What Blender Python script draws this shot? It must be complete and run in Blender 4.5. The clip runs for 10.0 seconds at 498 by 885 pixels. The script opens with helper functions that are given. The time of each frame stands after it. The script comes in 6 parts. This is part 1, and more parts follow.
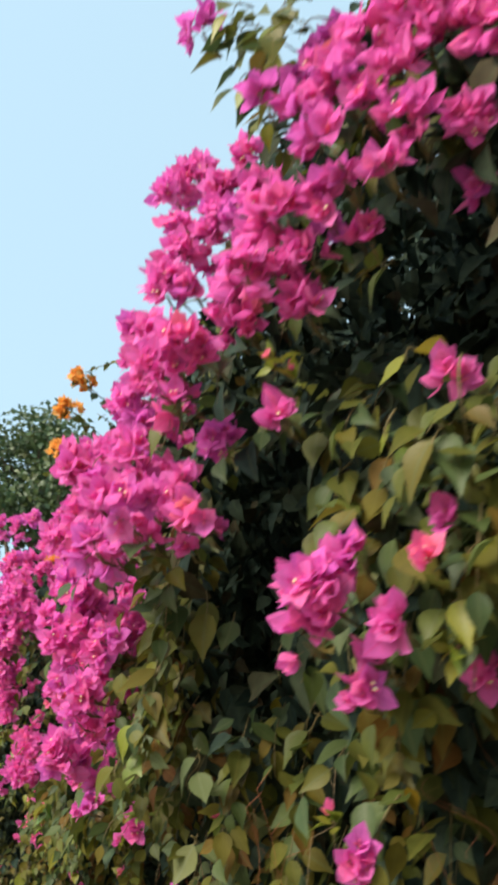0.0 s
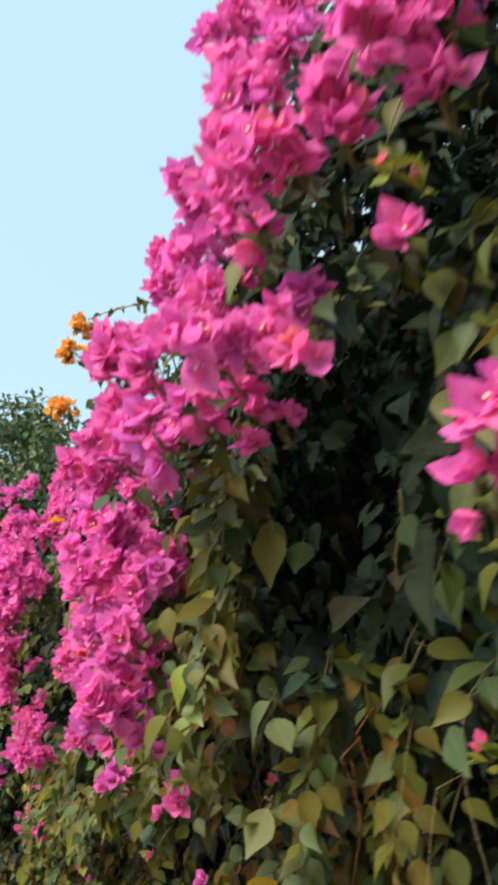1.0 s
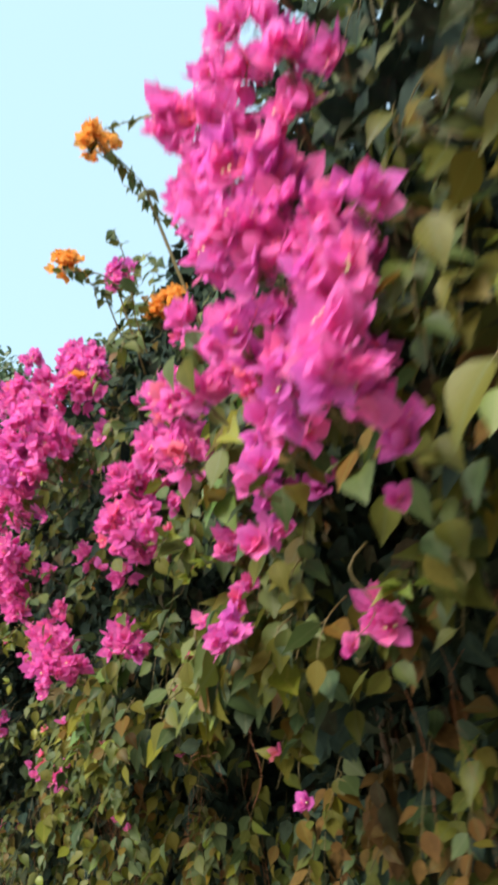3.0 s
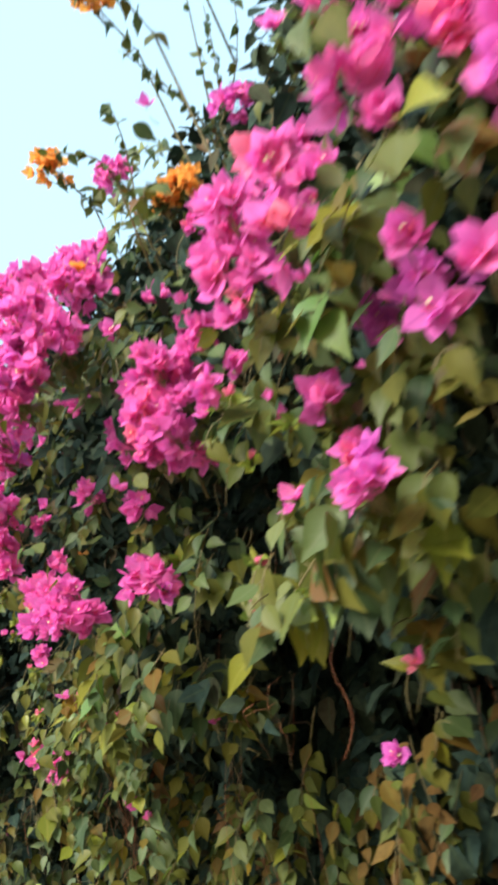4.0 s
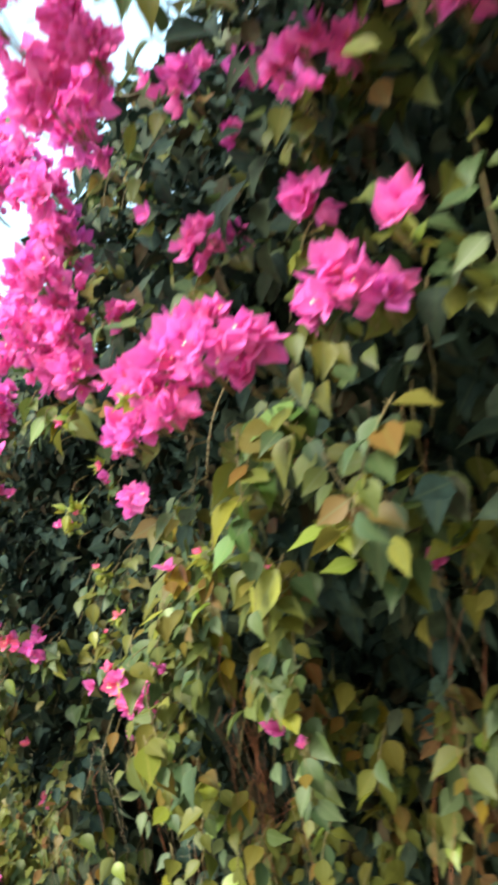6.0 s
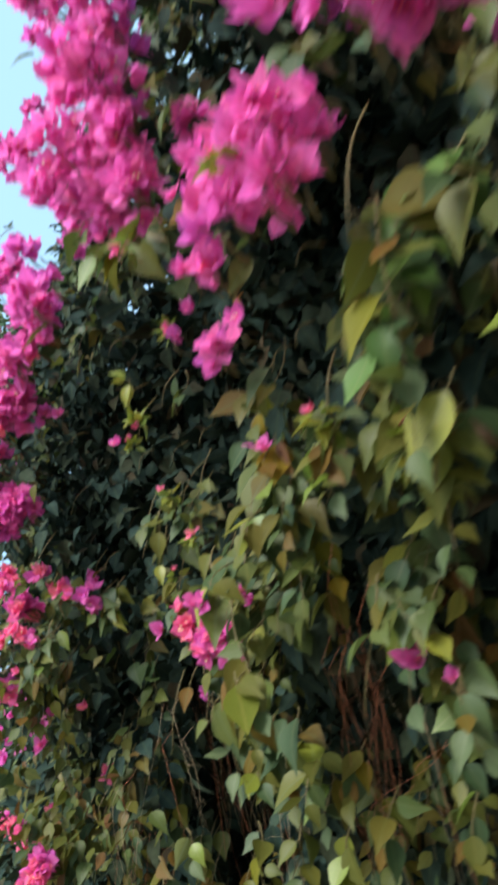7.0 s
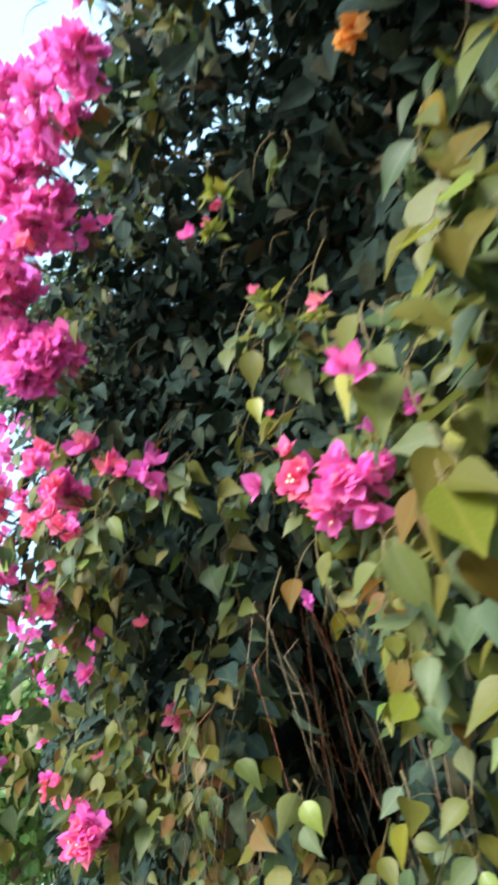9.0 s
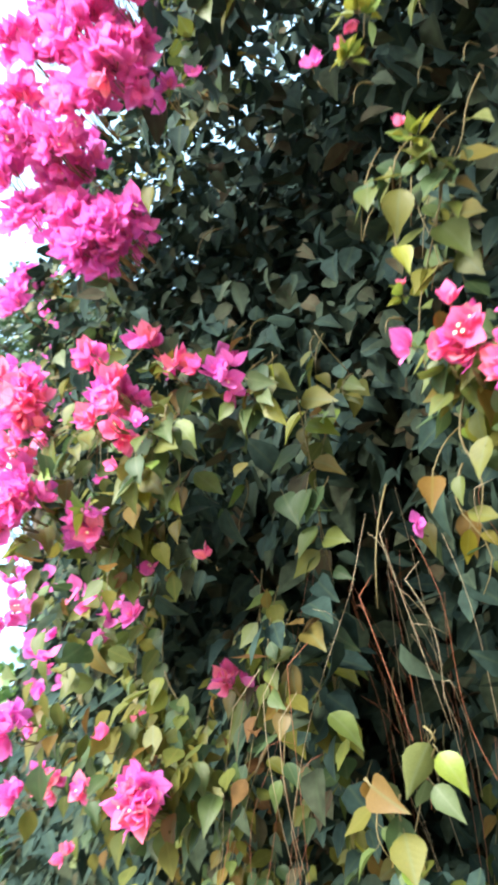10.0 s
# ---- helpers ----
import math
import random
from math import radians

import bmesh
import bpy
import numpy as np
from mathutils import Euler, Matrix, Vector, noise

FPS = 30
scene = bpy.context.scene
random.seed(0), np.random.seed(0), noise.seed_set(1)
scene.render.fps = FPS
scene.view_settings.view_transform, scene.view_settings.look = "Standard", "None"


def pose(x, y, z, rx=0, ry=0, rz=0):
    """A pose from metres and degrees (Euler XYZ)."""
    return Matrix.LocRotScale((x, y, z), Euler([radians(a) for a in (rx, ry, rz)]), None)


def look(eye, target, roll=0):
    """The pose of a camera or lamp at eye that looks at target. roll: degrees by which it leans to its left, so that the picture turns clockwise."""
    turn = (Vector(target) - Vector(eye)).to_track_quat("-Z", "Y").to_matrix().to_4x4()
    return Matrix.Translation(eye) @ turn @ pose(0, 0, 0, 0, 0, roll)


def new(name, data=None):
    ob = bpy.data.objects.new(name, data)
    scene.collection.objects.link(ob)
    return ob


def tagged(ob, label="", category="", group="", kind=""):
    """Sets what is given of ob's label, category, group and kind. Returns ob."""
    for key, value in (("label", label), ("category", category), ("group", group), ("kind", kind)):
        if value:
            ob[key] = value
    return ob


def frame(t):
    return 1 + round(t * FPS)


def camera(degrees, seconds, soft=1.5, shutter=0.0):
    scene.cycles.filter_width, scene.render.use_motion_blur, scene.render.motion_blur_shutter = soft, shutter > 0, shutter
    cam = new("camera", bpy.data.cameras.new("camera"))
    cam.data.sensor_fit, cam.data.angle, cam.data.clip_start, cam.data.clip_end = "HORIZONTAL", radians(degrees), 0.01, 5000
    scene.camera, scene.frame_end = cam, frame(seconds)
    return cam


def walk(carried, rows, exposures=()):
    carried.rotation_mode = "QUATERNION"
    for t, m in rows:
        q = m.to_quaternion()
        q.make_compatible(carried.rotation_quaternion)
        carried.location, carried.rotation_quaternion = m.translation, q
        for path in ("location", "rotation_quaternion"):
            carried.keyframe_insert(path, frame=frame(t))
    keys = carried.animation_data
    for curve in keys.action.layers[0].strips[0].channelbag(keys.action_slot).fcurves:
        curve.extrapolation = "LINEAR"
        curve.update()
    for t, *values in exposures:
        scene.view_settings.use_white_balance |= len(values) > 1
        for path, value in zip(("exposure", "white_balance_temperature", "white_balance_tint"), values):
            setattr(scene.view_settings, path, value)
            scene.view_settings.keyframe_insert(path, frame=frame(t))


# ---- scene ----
cam = camera(36.0, 10.0, soft=3.8, shutter=0.7)
PATH = [
    (0, (0.019, -0.003, 1.505), (0.509, 1.589, 2.613), 5.6),
    (0.5, (-0.014, 0.144, 1.489), (0.528, 1.723, 2.59), 4.6),
    (1, (-0.004, 0.298, 1.487), (0.531, 1.876, 2.593), 4.0),
    (1.5, (-0.02, 0.455, 1.474), (0.517, 2.038, 2.572), 3.7),
    (2, (-0.08, 0.64, 1.446), (0.468, 2.227, 2.532), 3.2),
    (2.2, (-0.09, 0.696, 1.439), (0.492, 2.281, 2.511), 2.6),
    (3.3, (-0.024, 1.127, 1.42), (0.607, 2.691, 2.496), -0.2),
    (3.5, (-0.025, 1.213, 1.408), (0.613, 2.769, 2.491), -0.9),
    (4, (-0.047, 1.418, 1.413), (0.679, 2.938, 2.491), -3.7),
    (4.5, (0.007, 1.612, 1.41), (0.683, 3.15, 2.496), -4.1),
    (5, (0.038, 1.802, 1.428), (0.674, 3.354, 2.517), -3.5),
    (5.5, (0.004, 2.037, 1.415), (0.655, 3.589, 2.496), -4.1),
    (5.7, (-0.013, 2.135, 1.412), (0.703, 3.66, 2.49), -5.2),
    (6.8, (0.042, 2.561, 1.437), (0.622, 4.14, 2.52), -4.3),
    (7, (0.047, 2.646, 1.427), (0.625, 4.227, 2.507), -4.2),
    (7.5, (0.023, 2.86, 1.412), (0.588, 4.448, 2.488), -3.9),
    (8, (0.043, 2.987, 1.422), (0.594, 4.574, 2.507), -3.9),
    (8.5, (0.085, 3.089, 1.448), (0.588, 4.692, 2.533), -3.5),
    (9, (0.102, 3.199, 1.449), (0.568, 4.828, 2.51), -2.2),
    (9.5, (0.033, 3.359, 1.422), (0.491, 4.99, 2.484), -0.3),
    (10, (-0.004, 3.518, 1.398), (0.544, 5.072, 2.531), -1.1),
]
EXPOSURES = [(0.0, 0.79, 6500, 8), (2.0, 0.93, 6500, 7), (3.5, 1.11, 6200, 6), (4.5, 1.39, 6100, 3), (5.0, 1.3, 6150, 3), (5.3, 1.57, 6150, 2), (5.5, 1.98, 6150, 2), (5.7, 2.0, 6150, 2), (6.8, 0.88, 5600, 6), (7.0, 0.93, 5600, 6), (7.5, 1.97, 5600, 7), (8.0, 2.07, 5600, 8), (8.5, 1.52, 5600, 8), (9.0, 1.67, 5600, 7), (9.5, 2.22, 5700, 7), (10.0, 2.32, 5700, 7)]
walk(cam, [(t, look(eye, target, roll)) for t, eye, target, roll in PATH], EXPOSURES)
SKY_SCALE, SKY_HAZE, SKY_PALE, SKY_STRENGTH, SUN_POWER = 0.25, 0.74, (0.555, 0.77, 0.89, 1), 0.73, 3.5

# ---- light ----
world = bpy.data.worlds.new("evening_sky")
scene.world = world
world.use_nodes = True
wn, wl = world.node_tree.nodes, world.node_tree.links
wn.clear()
sky = wn.new("ShaderNodeTexSky")
sky.sky_type, sky.sun_disc = "NISHITA", False
sky.sun_elevation, sky.sun_rotation = radians(30), radians(251)
sky.air_density, sky.dust_density, sky.ozone_density = 1.0, 1.2, 1.0
haze = wn.new("ShaderNodeMix")
haze.data_type, haze.blend_type = "RGBA", "MIX"
haze.inputs["Factor"].default_value = SKY_HAZE
haze.inputs["B"].default_value = SKY_PALE
bright = wn.new("ShaderNodeVectorMath")
bright.operation = "SCALE"
bright.inputs["Scale"].default_value = SKY_SCALE
back = wn.new("ShaderNodeBackground")
back.inputs["Strength"].default_value = SKY_STRENGTH
out = wn.new("ShaderNodeOutputWorld")
wl.new(sky.outputs["Color"], bright.inputs[0])
wl.new(bright.outputs["Vector"], haze.inputs["A"])
wl.new(haze.outputs["Result"], back.inputs["Color"])
wl.new(back.outputs["Background"], out.inputs["Surface"])

sun = new("sun", bpy.data.lights.new("sun", "SUN"))
sun.data.energy, sun.data.angle, sun.data.color = SUN_POWER, radians(30), (1.0, 0.88, 0.74)
sun.matrix_world = look((-5.9, -0.15, 5.4), (0.3, 2.0, 1.6))


# ---- materials ----
def material(name):
    m = bpy.data.materials.new(name)
    m.use_nodes = True
    m.node_tree.nodes.clear()
    return m, m.node_tree.nodes, m.node_tree.links


def ramp(nodes, stops):
    r = nodes.new("ShaderNodeValToRGB")
    e = r.color_ramp.elements
    while len(e) < len(stops):
        e.new(0.5)
    for el, (p, c) in zip(e, stops):
        el.position, el.color = p, (*c, 1)
    return r


def piece_random(nodes, links):
    """One random value for each leaf or bract, joined or single."""
    a, b, c, d = nodes.new("ShaderNodeNewGeometry"), nodes.new("ShaderNodeObjectInfo"), nodes.new("ShaderNodeMath"), nodes.new("ShaderNodeMath")
    links.new(a.outputs["Random Per Island"], c.inputs[0])
    links.new(b.outputs["Random"], c.inputs[1])
    d.operation = "FRACT"
    links.new(c.outputs[0], d.inputs[0])
    return d.outputs[0]


def thin_material(name, stops, vein, through_share, rough, grain=0.25, spec=0.5):
    """A thin plant surface: colour by piece, mottled, with veins as relief, letting some light through."""
    m, n, l = material(name)
    rnd = piece_random(n, l)
    r = ramp(n, stops)
    l.new(rnd, r.inputs[0])
    pos = n.new("ShaderNodeTexCoord")
    spot = n.new("ShaderNodeTexNoise")
    spot.inputs["Scale"].default_value, spot.inputs["Detail"].default_value = 55, 4
    l.new(pos.outputs["Object"], spot.inputs["Vector"])
    fine = n.new("ShaderNodeTexNoise")
    fine.inputs["Scale"].default_value, fine.inputs["Detail"].default_value = 420, 2
    l.new(pos.outputs["Object"], fine.inputs["Vector"])
    val = n.new("ShaderNodeMapRange")
    val.inputs["From Min"].default_value, val.inputs["From Max"].default_value = 0.3, 0.7
    val.inputs["To Min"].default_value, val.inputs["To Max"].default_value = 1 - grain, 1 + grain
    l.new(spot.outputs["Fac"], val.inputs["Value"])
    tone = n.new("ShaderNodeVectorMath")
    tone.operation = "SCALE"
    l.new(r.outputs["Color"], tone.inputs[0])
    l.new(val.outputs["Result"], tone.inputs["Scale"])
    uv = n.new("ShaderNodeUVMap")
    sep = n.new("ShaderNodeSeparateXYZ")
    l.new(uv.outputs["UV"], sep.inputs[0])
    mid = n.new("ShaderNodeMath")
    mid.operation = "SUBTRACT"
    mid.inputs[1].default_value = 0.5
    l.new(sep.outputs["X"], mid.inputs[0])
    absx = n.new("ShaderNodeMath")
    absx.operation = "ABSOLUTE"
    l.new(mid.outputs[0], absx.inputs[0])
    slant = n.new("ShaderNodeMath")
    slant.operation = "SUBTRACT"
    l.new(sep.outputs["Y"], slant.inputs[0])
    l.new(absx.outputs[0], slant.inputs[1])
    many = n.new("ShaderNodeMath")
    many.operation = "MULTIPLY"
    many.inputs[1].default_value = 44
    l.new(slant.outputs[0], many.inputs[0])
    rib = n.new("ShaderNodeMath")
    rib.operation = "SINE"
    l.new(many.outputs[0], rib.inputs[0])
    line = n.new("ShaderNodeMapRange")
    line.inputs["From Min"].default_value, line.inputs["From Max"].default_value = 0.0, 0.05
    line.inputs["To Min"].default_value, line.inputs["To Max"].default_value = 1.0, 0.0
    l.new(absx.outputs[0], line.inputs["Value"])
    paint = n.new("ShaderNodeMix")
    paint.data_type = "RGBA"
    paint.inputs["B"].default_value = (*vein, 1)
    half = n.new("ShaderNodeMath")
    half.operation = "MULTIPLY"
    half.inputs[1].default_value = 0.45
    l.new(line.outputs["Result"], half.inputs[0])
    l.new(half.outputs[0], paint.inputs["Factor"])
    l.new(tone.outputs["Vector"], paint.inputs["A"])
    high = n.new("ShaderNodeMath")
    high.operation = "ADD"
    l.new(rib.outputs[0], high.inputs[0])
    l.new(fine.outputs["Fac"], high.inputs[1])
    bump = n.new("ShaderNodeBump")
    bump.inputs["Strength"].default_value, bump.inputs["Distance"].default_value = 0.10, 0.0004
    l.new(high.outputs[0], bump.inputs["Height"])
    p = n.new("ShaderNodeBsdfPrincipled")
    p.inputs["Roughness"].default_value = rough
    p.inputs["Specular IOR Level"].default_value = spec
    l.new(paint.outputs["Result"], p.inputs["Base Color"])
    l.new(bump.outputs["Normal"], p.inputs["Normal"])
    tr = n.new("ShaderNodeBsdfTranslucent")
    l.new(paint.outputs["Result"], tr.inputs["Color"])
    mix = n.new("ShaderNodeMixShader")
    mix.inputs[0].default_value = through_share
    l.new(p.outputs[0], mix.inputs[1])
    l.new(tr.outputs[0], mix.inputs[2])
    o = n.new("ShaderNodeOutputMaterial")
    l.new(mix.outputs[0], o.inputs["Surface"])
    return m


def solid_material(name, dark, light, scale, rough, depth=0.004):
    m, n, l = material(name)
    pos = n.new("ShaderNodeTexCoord")
    a = n.new("ShaderNodeTexNoise")
    a.inputs["Scale"].default_value, a.inputs["Detail"].default_value, a.inputs["Roughness"].default_value = scale, 8, 0.65
    l.new(pos.outputs["Object"], a.inputs["Vector"])
    b = n.new("ShaderNodeTexNoise")
    b.inputs["Scale"].default_value, b.inputs["Detail"].default_value = scale * 14, 4
    l.new(pos.outputs["Object"], b.inputs["Vector"])
    s = n.new("ShaderNodeMath")
    s.operation = "MULTIPLY_ADD"
    s.inputs[1].default_value = 0.35
    l.new(b.outputs["Fac"], s.inputs[0])
    l.new(a.outputs["Fac"], s.inputs[2])
    r = ramp(n, [(0.45, dark), (0.9, light)])
    l.new(s.outputs[0], r.inputs[0])
    bump = n.new("ShaderNodeBump")
    bump.inputs["Strength"].default_value, bump.inputs["Distance"].default_value = 0.6, depth
    l.new(s.outputs[0], bump.inputs["Height"])
    p = n.new("ShaderNodeBsdfPrincipled")
    p.inputs["Roughness"].default_value = rough
    l.new(r.outputs["Color"], p.inputs["Base Color"])
    l.new(bump.outputs["Normal"], p.inputs["Normal"])
    o = n.new("ShaderNodeOutputMaterial")
    l.new(p.outputs[0], o.inputs["Surface"])
    return m


leaf_mat = thin_material("leaf_green", [
    (0.0, (0.046, 0.080, 0.030)), (0.22, (0.060, 0.095, 0.032)), (0.45, (0.080, 0.110, 0.025)), (0.66, (0.106, 0.120, 0.020)),
    (0.88, (0.126, 0.124, 0.018)), (0.96, (0.135, 0.096, 0.022)), (1.0, (0.140, 0.062, 0.018))],
    (0.12, 0.145, 0.06), 0.32, 0.52, 0.16, 0.32)
# the green leaf again, darker and bluer: shade of the hollows put into colour
inner_mat = thin_material("leaf_shaded", [
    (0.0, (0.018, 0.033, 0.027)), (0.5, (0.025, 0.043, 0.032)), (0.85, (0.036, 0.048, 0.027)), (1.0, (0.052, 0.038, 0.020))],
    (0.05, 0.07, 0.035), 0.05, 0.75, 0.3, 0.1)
young_mat = thin_material("leaf_young", [
    (0.0, (0.13, 0.20, 0.030)), (0.5, (0.20, 0.25, 0.030)), (1.0, (0.28, 0.26, 0.030))], (0.25, 0.28, 0.08), 0.35, 0.45)
yellow_mat = thin_material("leaf_yellow", [
    (0.0, (0.13, 0.155, 0.016)), (0.7, (0.19, 0.17, 0.014)), (1.0, (0.24, 0.15, 0.012))], (0.24, 0.22, 0.04), 0.40, 0.6, 0.2, 0.15)
brown_mat = thin_material("leaf_dry", [
    (0.0, (0.095, 0.046, 0.018)), (0.5, (0.130, 0.072, 0.022)), (1.0, (0.150, 0.098, 0.026))], (0.16, 0.09, 0.03), 0.40, 0.7, 0.3, 0.15)
olive_mat = thin_material("leaf_olive", [
    (0.0, (0.075, 0.092, 0.020)), (0.4, (0.112, 0.114, 0.020)), (0.8, (0.132, 0.110, 0.018)), (1.0, (0.150, 0.076, 0.016))],
    (0.15, 0.14, 0.03), 0.40, 0.6, 0.18, 0.15)
sage_mat = thin_material("leaf_sage", [
    (0.0, (0.076, 0.108, 0.046)), (0.6, (0.102, 0.130, 0.050)), (1.0, (0.125, 0.138, 0.034))],
    (0.15, 0.18, 0.09), 0.25, 0.55, 0.2, 0.3)
tree_mat = thin_material("leaf_tree", [
    (0.0, (0.035, 0.075, 0.030)), (0.6, (0.060, 0.105, 0.035)), (1.0, (0.100, 0.130, 0.040))], (0.09, 0.12, 0.05), 0.25, 0.5)
lush_mat = thin_material("leaf_lush", [
    (0.0, (0.060, 0.13, 0.025)), (0.6, (0.11, 0.20, 0.035)), (1.0, (0.17, 0.25, 0.045))], (0.15, 0.2, 0.06), 0.3, 0.5)
PINKS = [(0.0, (0.73, 0.115, 0.465)), (0.35, (0.80, 0.165, 0.545)), (0.7, (0.86, 0.220, 0.605)), (1.0, (0.86, 0.175, 0.445))]
PURPLES = [(0.0, (0.66, 0.130, 0.53)), (0.5, (0.73, 0.165, 0.58)), (1.0, (0.82, 0.175, 0.60))]
CORALS = [(0.0, (0.90, 0.15, 0.44)), (0.5, (0.92, 0.22, 0.42)), (1.0, (0.90, 0.26, 0.32))]
ORANGES = [(0.0, (0.82, 0.33, 0.06)), (0.5, (0.88, 0.43, 0.10)), (1.0, (0.90, 0.52, 0.16))]
bract_mats = {
    "pink": thin_material("bract_pink", PINKS, (0.80, 0.06, 0.30), 0.52, 0.6, 0.14, 0.2),
    "purple": thin_material("bract_purple", PURPLES, (0.5, 0.04, 0.4), 0.52, 0.6, 0.14, 0.2),
    "coral": thin_material("bract_coral", CORALS, (0.8, 0.16, 0.15), 0.52, 0.6, 0.14, 0.2),
    "orange": thin_material("bract_orange", ORANGES, (0.7, 0.3, 0.02), 0.52, 0.6, 0.14, 0.2),
}
cream_mat = solid_material("tube_cream", (0.78, 0.62, 0.32), (0.85, 0.80, 0.55), 300, 0.6, 0.0003)
twig_mat = solid_material("twig_green", (0.10, 0.085, 0.03), (0.20, 0.15, 0.05), 160, 0.6, 0.0005)
dead_mat = solid_material("stem_dry", (0.20, 0.060, 0.026), (0.36, 0.135, 0.055), 120, 0.65, 0.0008)
pale_mat = solid_material("stem_pale", (0.24, 0.18, 0.10), (0.42, 0.33, 0.20), 120, 0.65, 0.0008)
bark_mat = solid_material("bark", (0.055, 0.038, 0.024), (0.16, 0.12, 0.08), 40, 0.85, 0.006)
plaster_mat = solid_material("wall_plaster", (0.13, 0.075, 0.045), (0.26, 0.17, 0.11), 3, 0.9, 0.003)
# paled so that the unseen ground bounces light onto the hedge's undersides
earth_mat = solid_material("earth", (0.30, 0.24, 0.17), (0.48, 0.40, 0.29), 1.2, 0.95, 0.02)


# ---- shapes ----
def leaf_template(stations, fold, curl, wave=0.0, tip=1.0, seed=0):
    """A unit leaf along +y, face up: points, faces and uv. stations: half widths along its length."""
    rr = random.Random(seed)
    n = len(stations)
    pts, uv = [(0, 0, 0)], [(0.5, 0.0)]
    for i, w in enumerate(stations):
        y = (i + 0.75) / (n + 0.5)
        sag = -curl * y * y
        j = [wave * rr.uniform(-1, 1) for _ in range(3)]
        pts += [(-w, y, sag + fold * w + j[0]), (0.0, y + 0.01, sag + j[1] * 0.4), (w, y, sag + fold * w + j[2])]
        uv += [(0.5 - w, y), (0.5, y), (0.5 + w, y)]
    pts.append((0, tip, -curl * tip * tip))
    uv.append((0.5, 1.0))
    last = len(pts) - 1
    faces = [(0, 2, 1), (0, 3, 2)]
    for i in range(n - 1):
        a = 1 + 3 * i
        faces += [(a, a + 1, a + 4, a + 3), (a + 1, a + 2, a + 5, a + 4)]
    a = 1 + 3 * (n - 1)
    faces += [(a, a + 1, last), (a + 1, a + 2, last)]
    return np.array(pts, float), faces, np.array(uv, float)


LEAVES = [leaf_template((0.20, 0.31, 0.325, 0.24, 0.115), f, c, 0.018, 1.10, s) for s, (f, c) in enumerate(
    ((0.30, 0.15), (0.45, 0.30), (0.20, 0.05), (0.55, 0.22), (0.35, 0.42), (0.15, -0.10)))]
SIMPLE = [leaf_template((0.30, 0.30), f, c, 0.02, 1.0, 20 + s) for s, (f, c) in enumerate(((0.35, 0.2), (0.5, 0.35), (0.2, 0.0)))]
MIDDLE = [leaf_template((0.28, 0.33, 0.19), f, c, 0.02, 1.08, 60 + s) for s, (f, c) in enumerate(((0.35, 0.2), (0.5, 0.35), (0.2, 0.0)))]
BRACTS = [leaf_template((0.30, 0.44, 0.47, 0.39, 0.22), f, c, 0.045, 1.06, 40 + s) for s, (f, c) in enumerate(
    ((0.30, -0.28), (0.20, -0.10), (0.42, -0.40), (0.15, 0.12), (0.30, -0.55), (0.10, 0.30)))]


def fill_mesh(name, verts, faces, uvs, mats, mat_ids=None, smooth=True):
    me = bpy.data.meshes.new(name)
    me.from_pydata(verts.tolist() if isinstance(verts, np.ndarray) else verts, [], faces)
    layer = me.uv_layers.new(name="UVMap")
    idx = np.empty(len(me.loops), np.int32)
    me.loops.foreach_get("vertex_index", idx)
    layer.data.foreach_set("uv", np.asarray(uvs, float)[idx].ravel())
    for m in mats:
        me.materials.append(m)
    if mat_ids is not None:
        me.polygons.foreach_set("material_index", mat_ids)
    if smooth:
        me.polygons.foreach_set("use_smooth", [True] * len(me.polygons))
    return me


class Heap:
    """Gathers copies of templates into one mesh."""

    def __init__(self):
        self.v, self.f, self.uv, self.mi, self.n = [], [], [], [], 0

    def add(self, template, m, mat=0):
        pts, faces, uv = template
        a = np.array(m)
        self.v.append(pts @ a[:3, :3].T + a[:3, 3])
        n = self.n
        self.f += [tuple(i + n for i in q) for q in faces]
        self.uv.append(uv)
        self.mi += [mat] * len(faces)
        self.n += len(pts)

    def tube(self, path, radii, mat=0, sides=5):
        path = [Vector(p) for p in path]
        pts, faces = [], []
        for i, p in enumerate(path):
            d = (path[min(i + 1, len(path) - 1)] - path[max(i - 1, 0)]).normalized()
            u = d.orthogonal().normalized()
            w = d.cross(u)
            for k in range(sides):
                an = 2 * math.pi * k / sides
                pts.append(p + (u * math.cos(an) + w * math.sin(an)) * radii[i])
        for i in range(len(path) - 1):
            for k in range(sides):
                a, b = i * sides + k, i * sides + (k + 1) % sides
                faces.append((a, b, b + sides, a + sides))
        faces.append(tuple(range(sides))[::-1])
        faces.append(tuple((len(path) - 1) * sides + k for k in range(sides)))
        self.add((np.array([tuple(p) for p in pts]), faces, np.full((len(pts), 2), 0.3)), Matrix.Identity(4), mat)

    def mesh(self, name, mats):
        return fill_mesh(name, np.concatenate(self.v), self.f, np.concatenate(self.uv), mats, self.mi)


def frame_of(along, face):
    """Axes of a leaf that points along and faces face."""
    y = Vector(along).normalized()
    x = y.cross(Vector(face))
    if x.length < 1e-4:
        x = y.orthogonal()
    x.normalize()
    z = x.cross(y)
    return Matrix((x, y, z)).transposed().to_4x4()


def placed(at, along, face, size, width=1.0):
    return Matrix.Translation(at) @ frame_of(along, face) @ Matrix.Diagonal((size * width, size, size, 1))


def child(name, mesh, parent, m, label=""):
    ob = new(name, mesh)
    ob.parent = parent
    ob.matrix_basis = parent_frame[parent].inverted() @ m
    return tagged(ob, label)


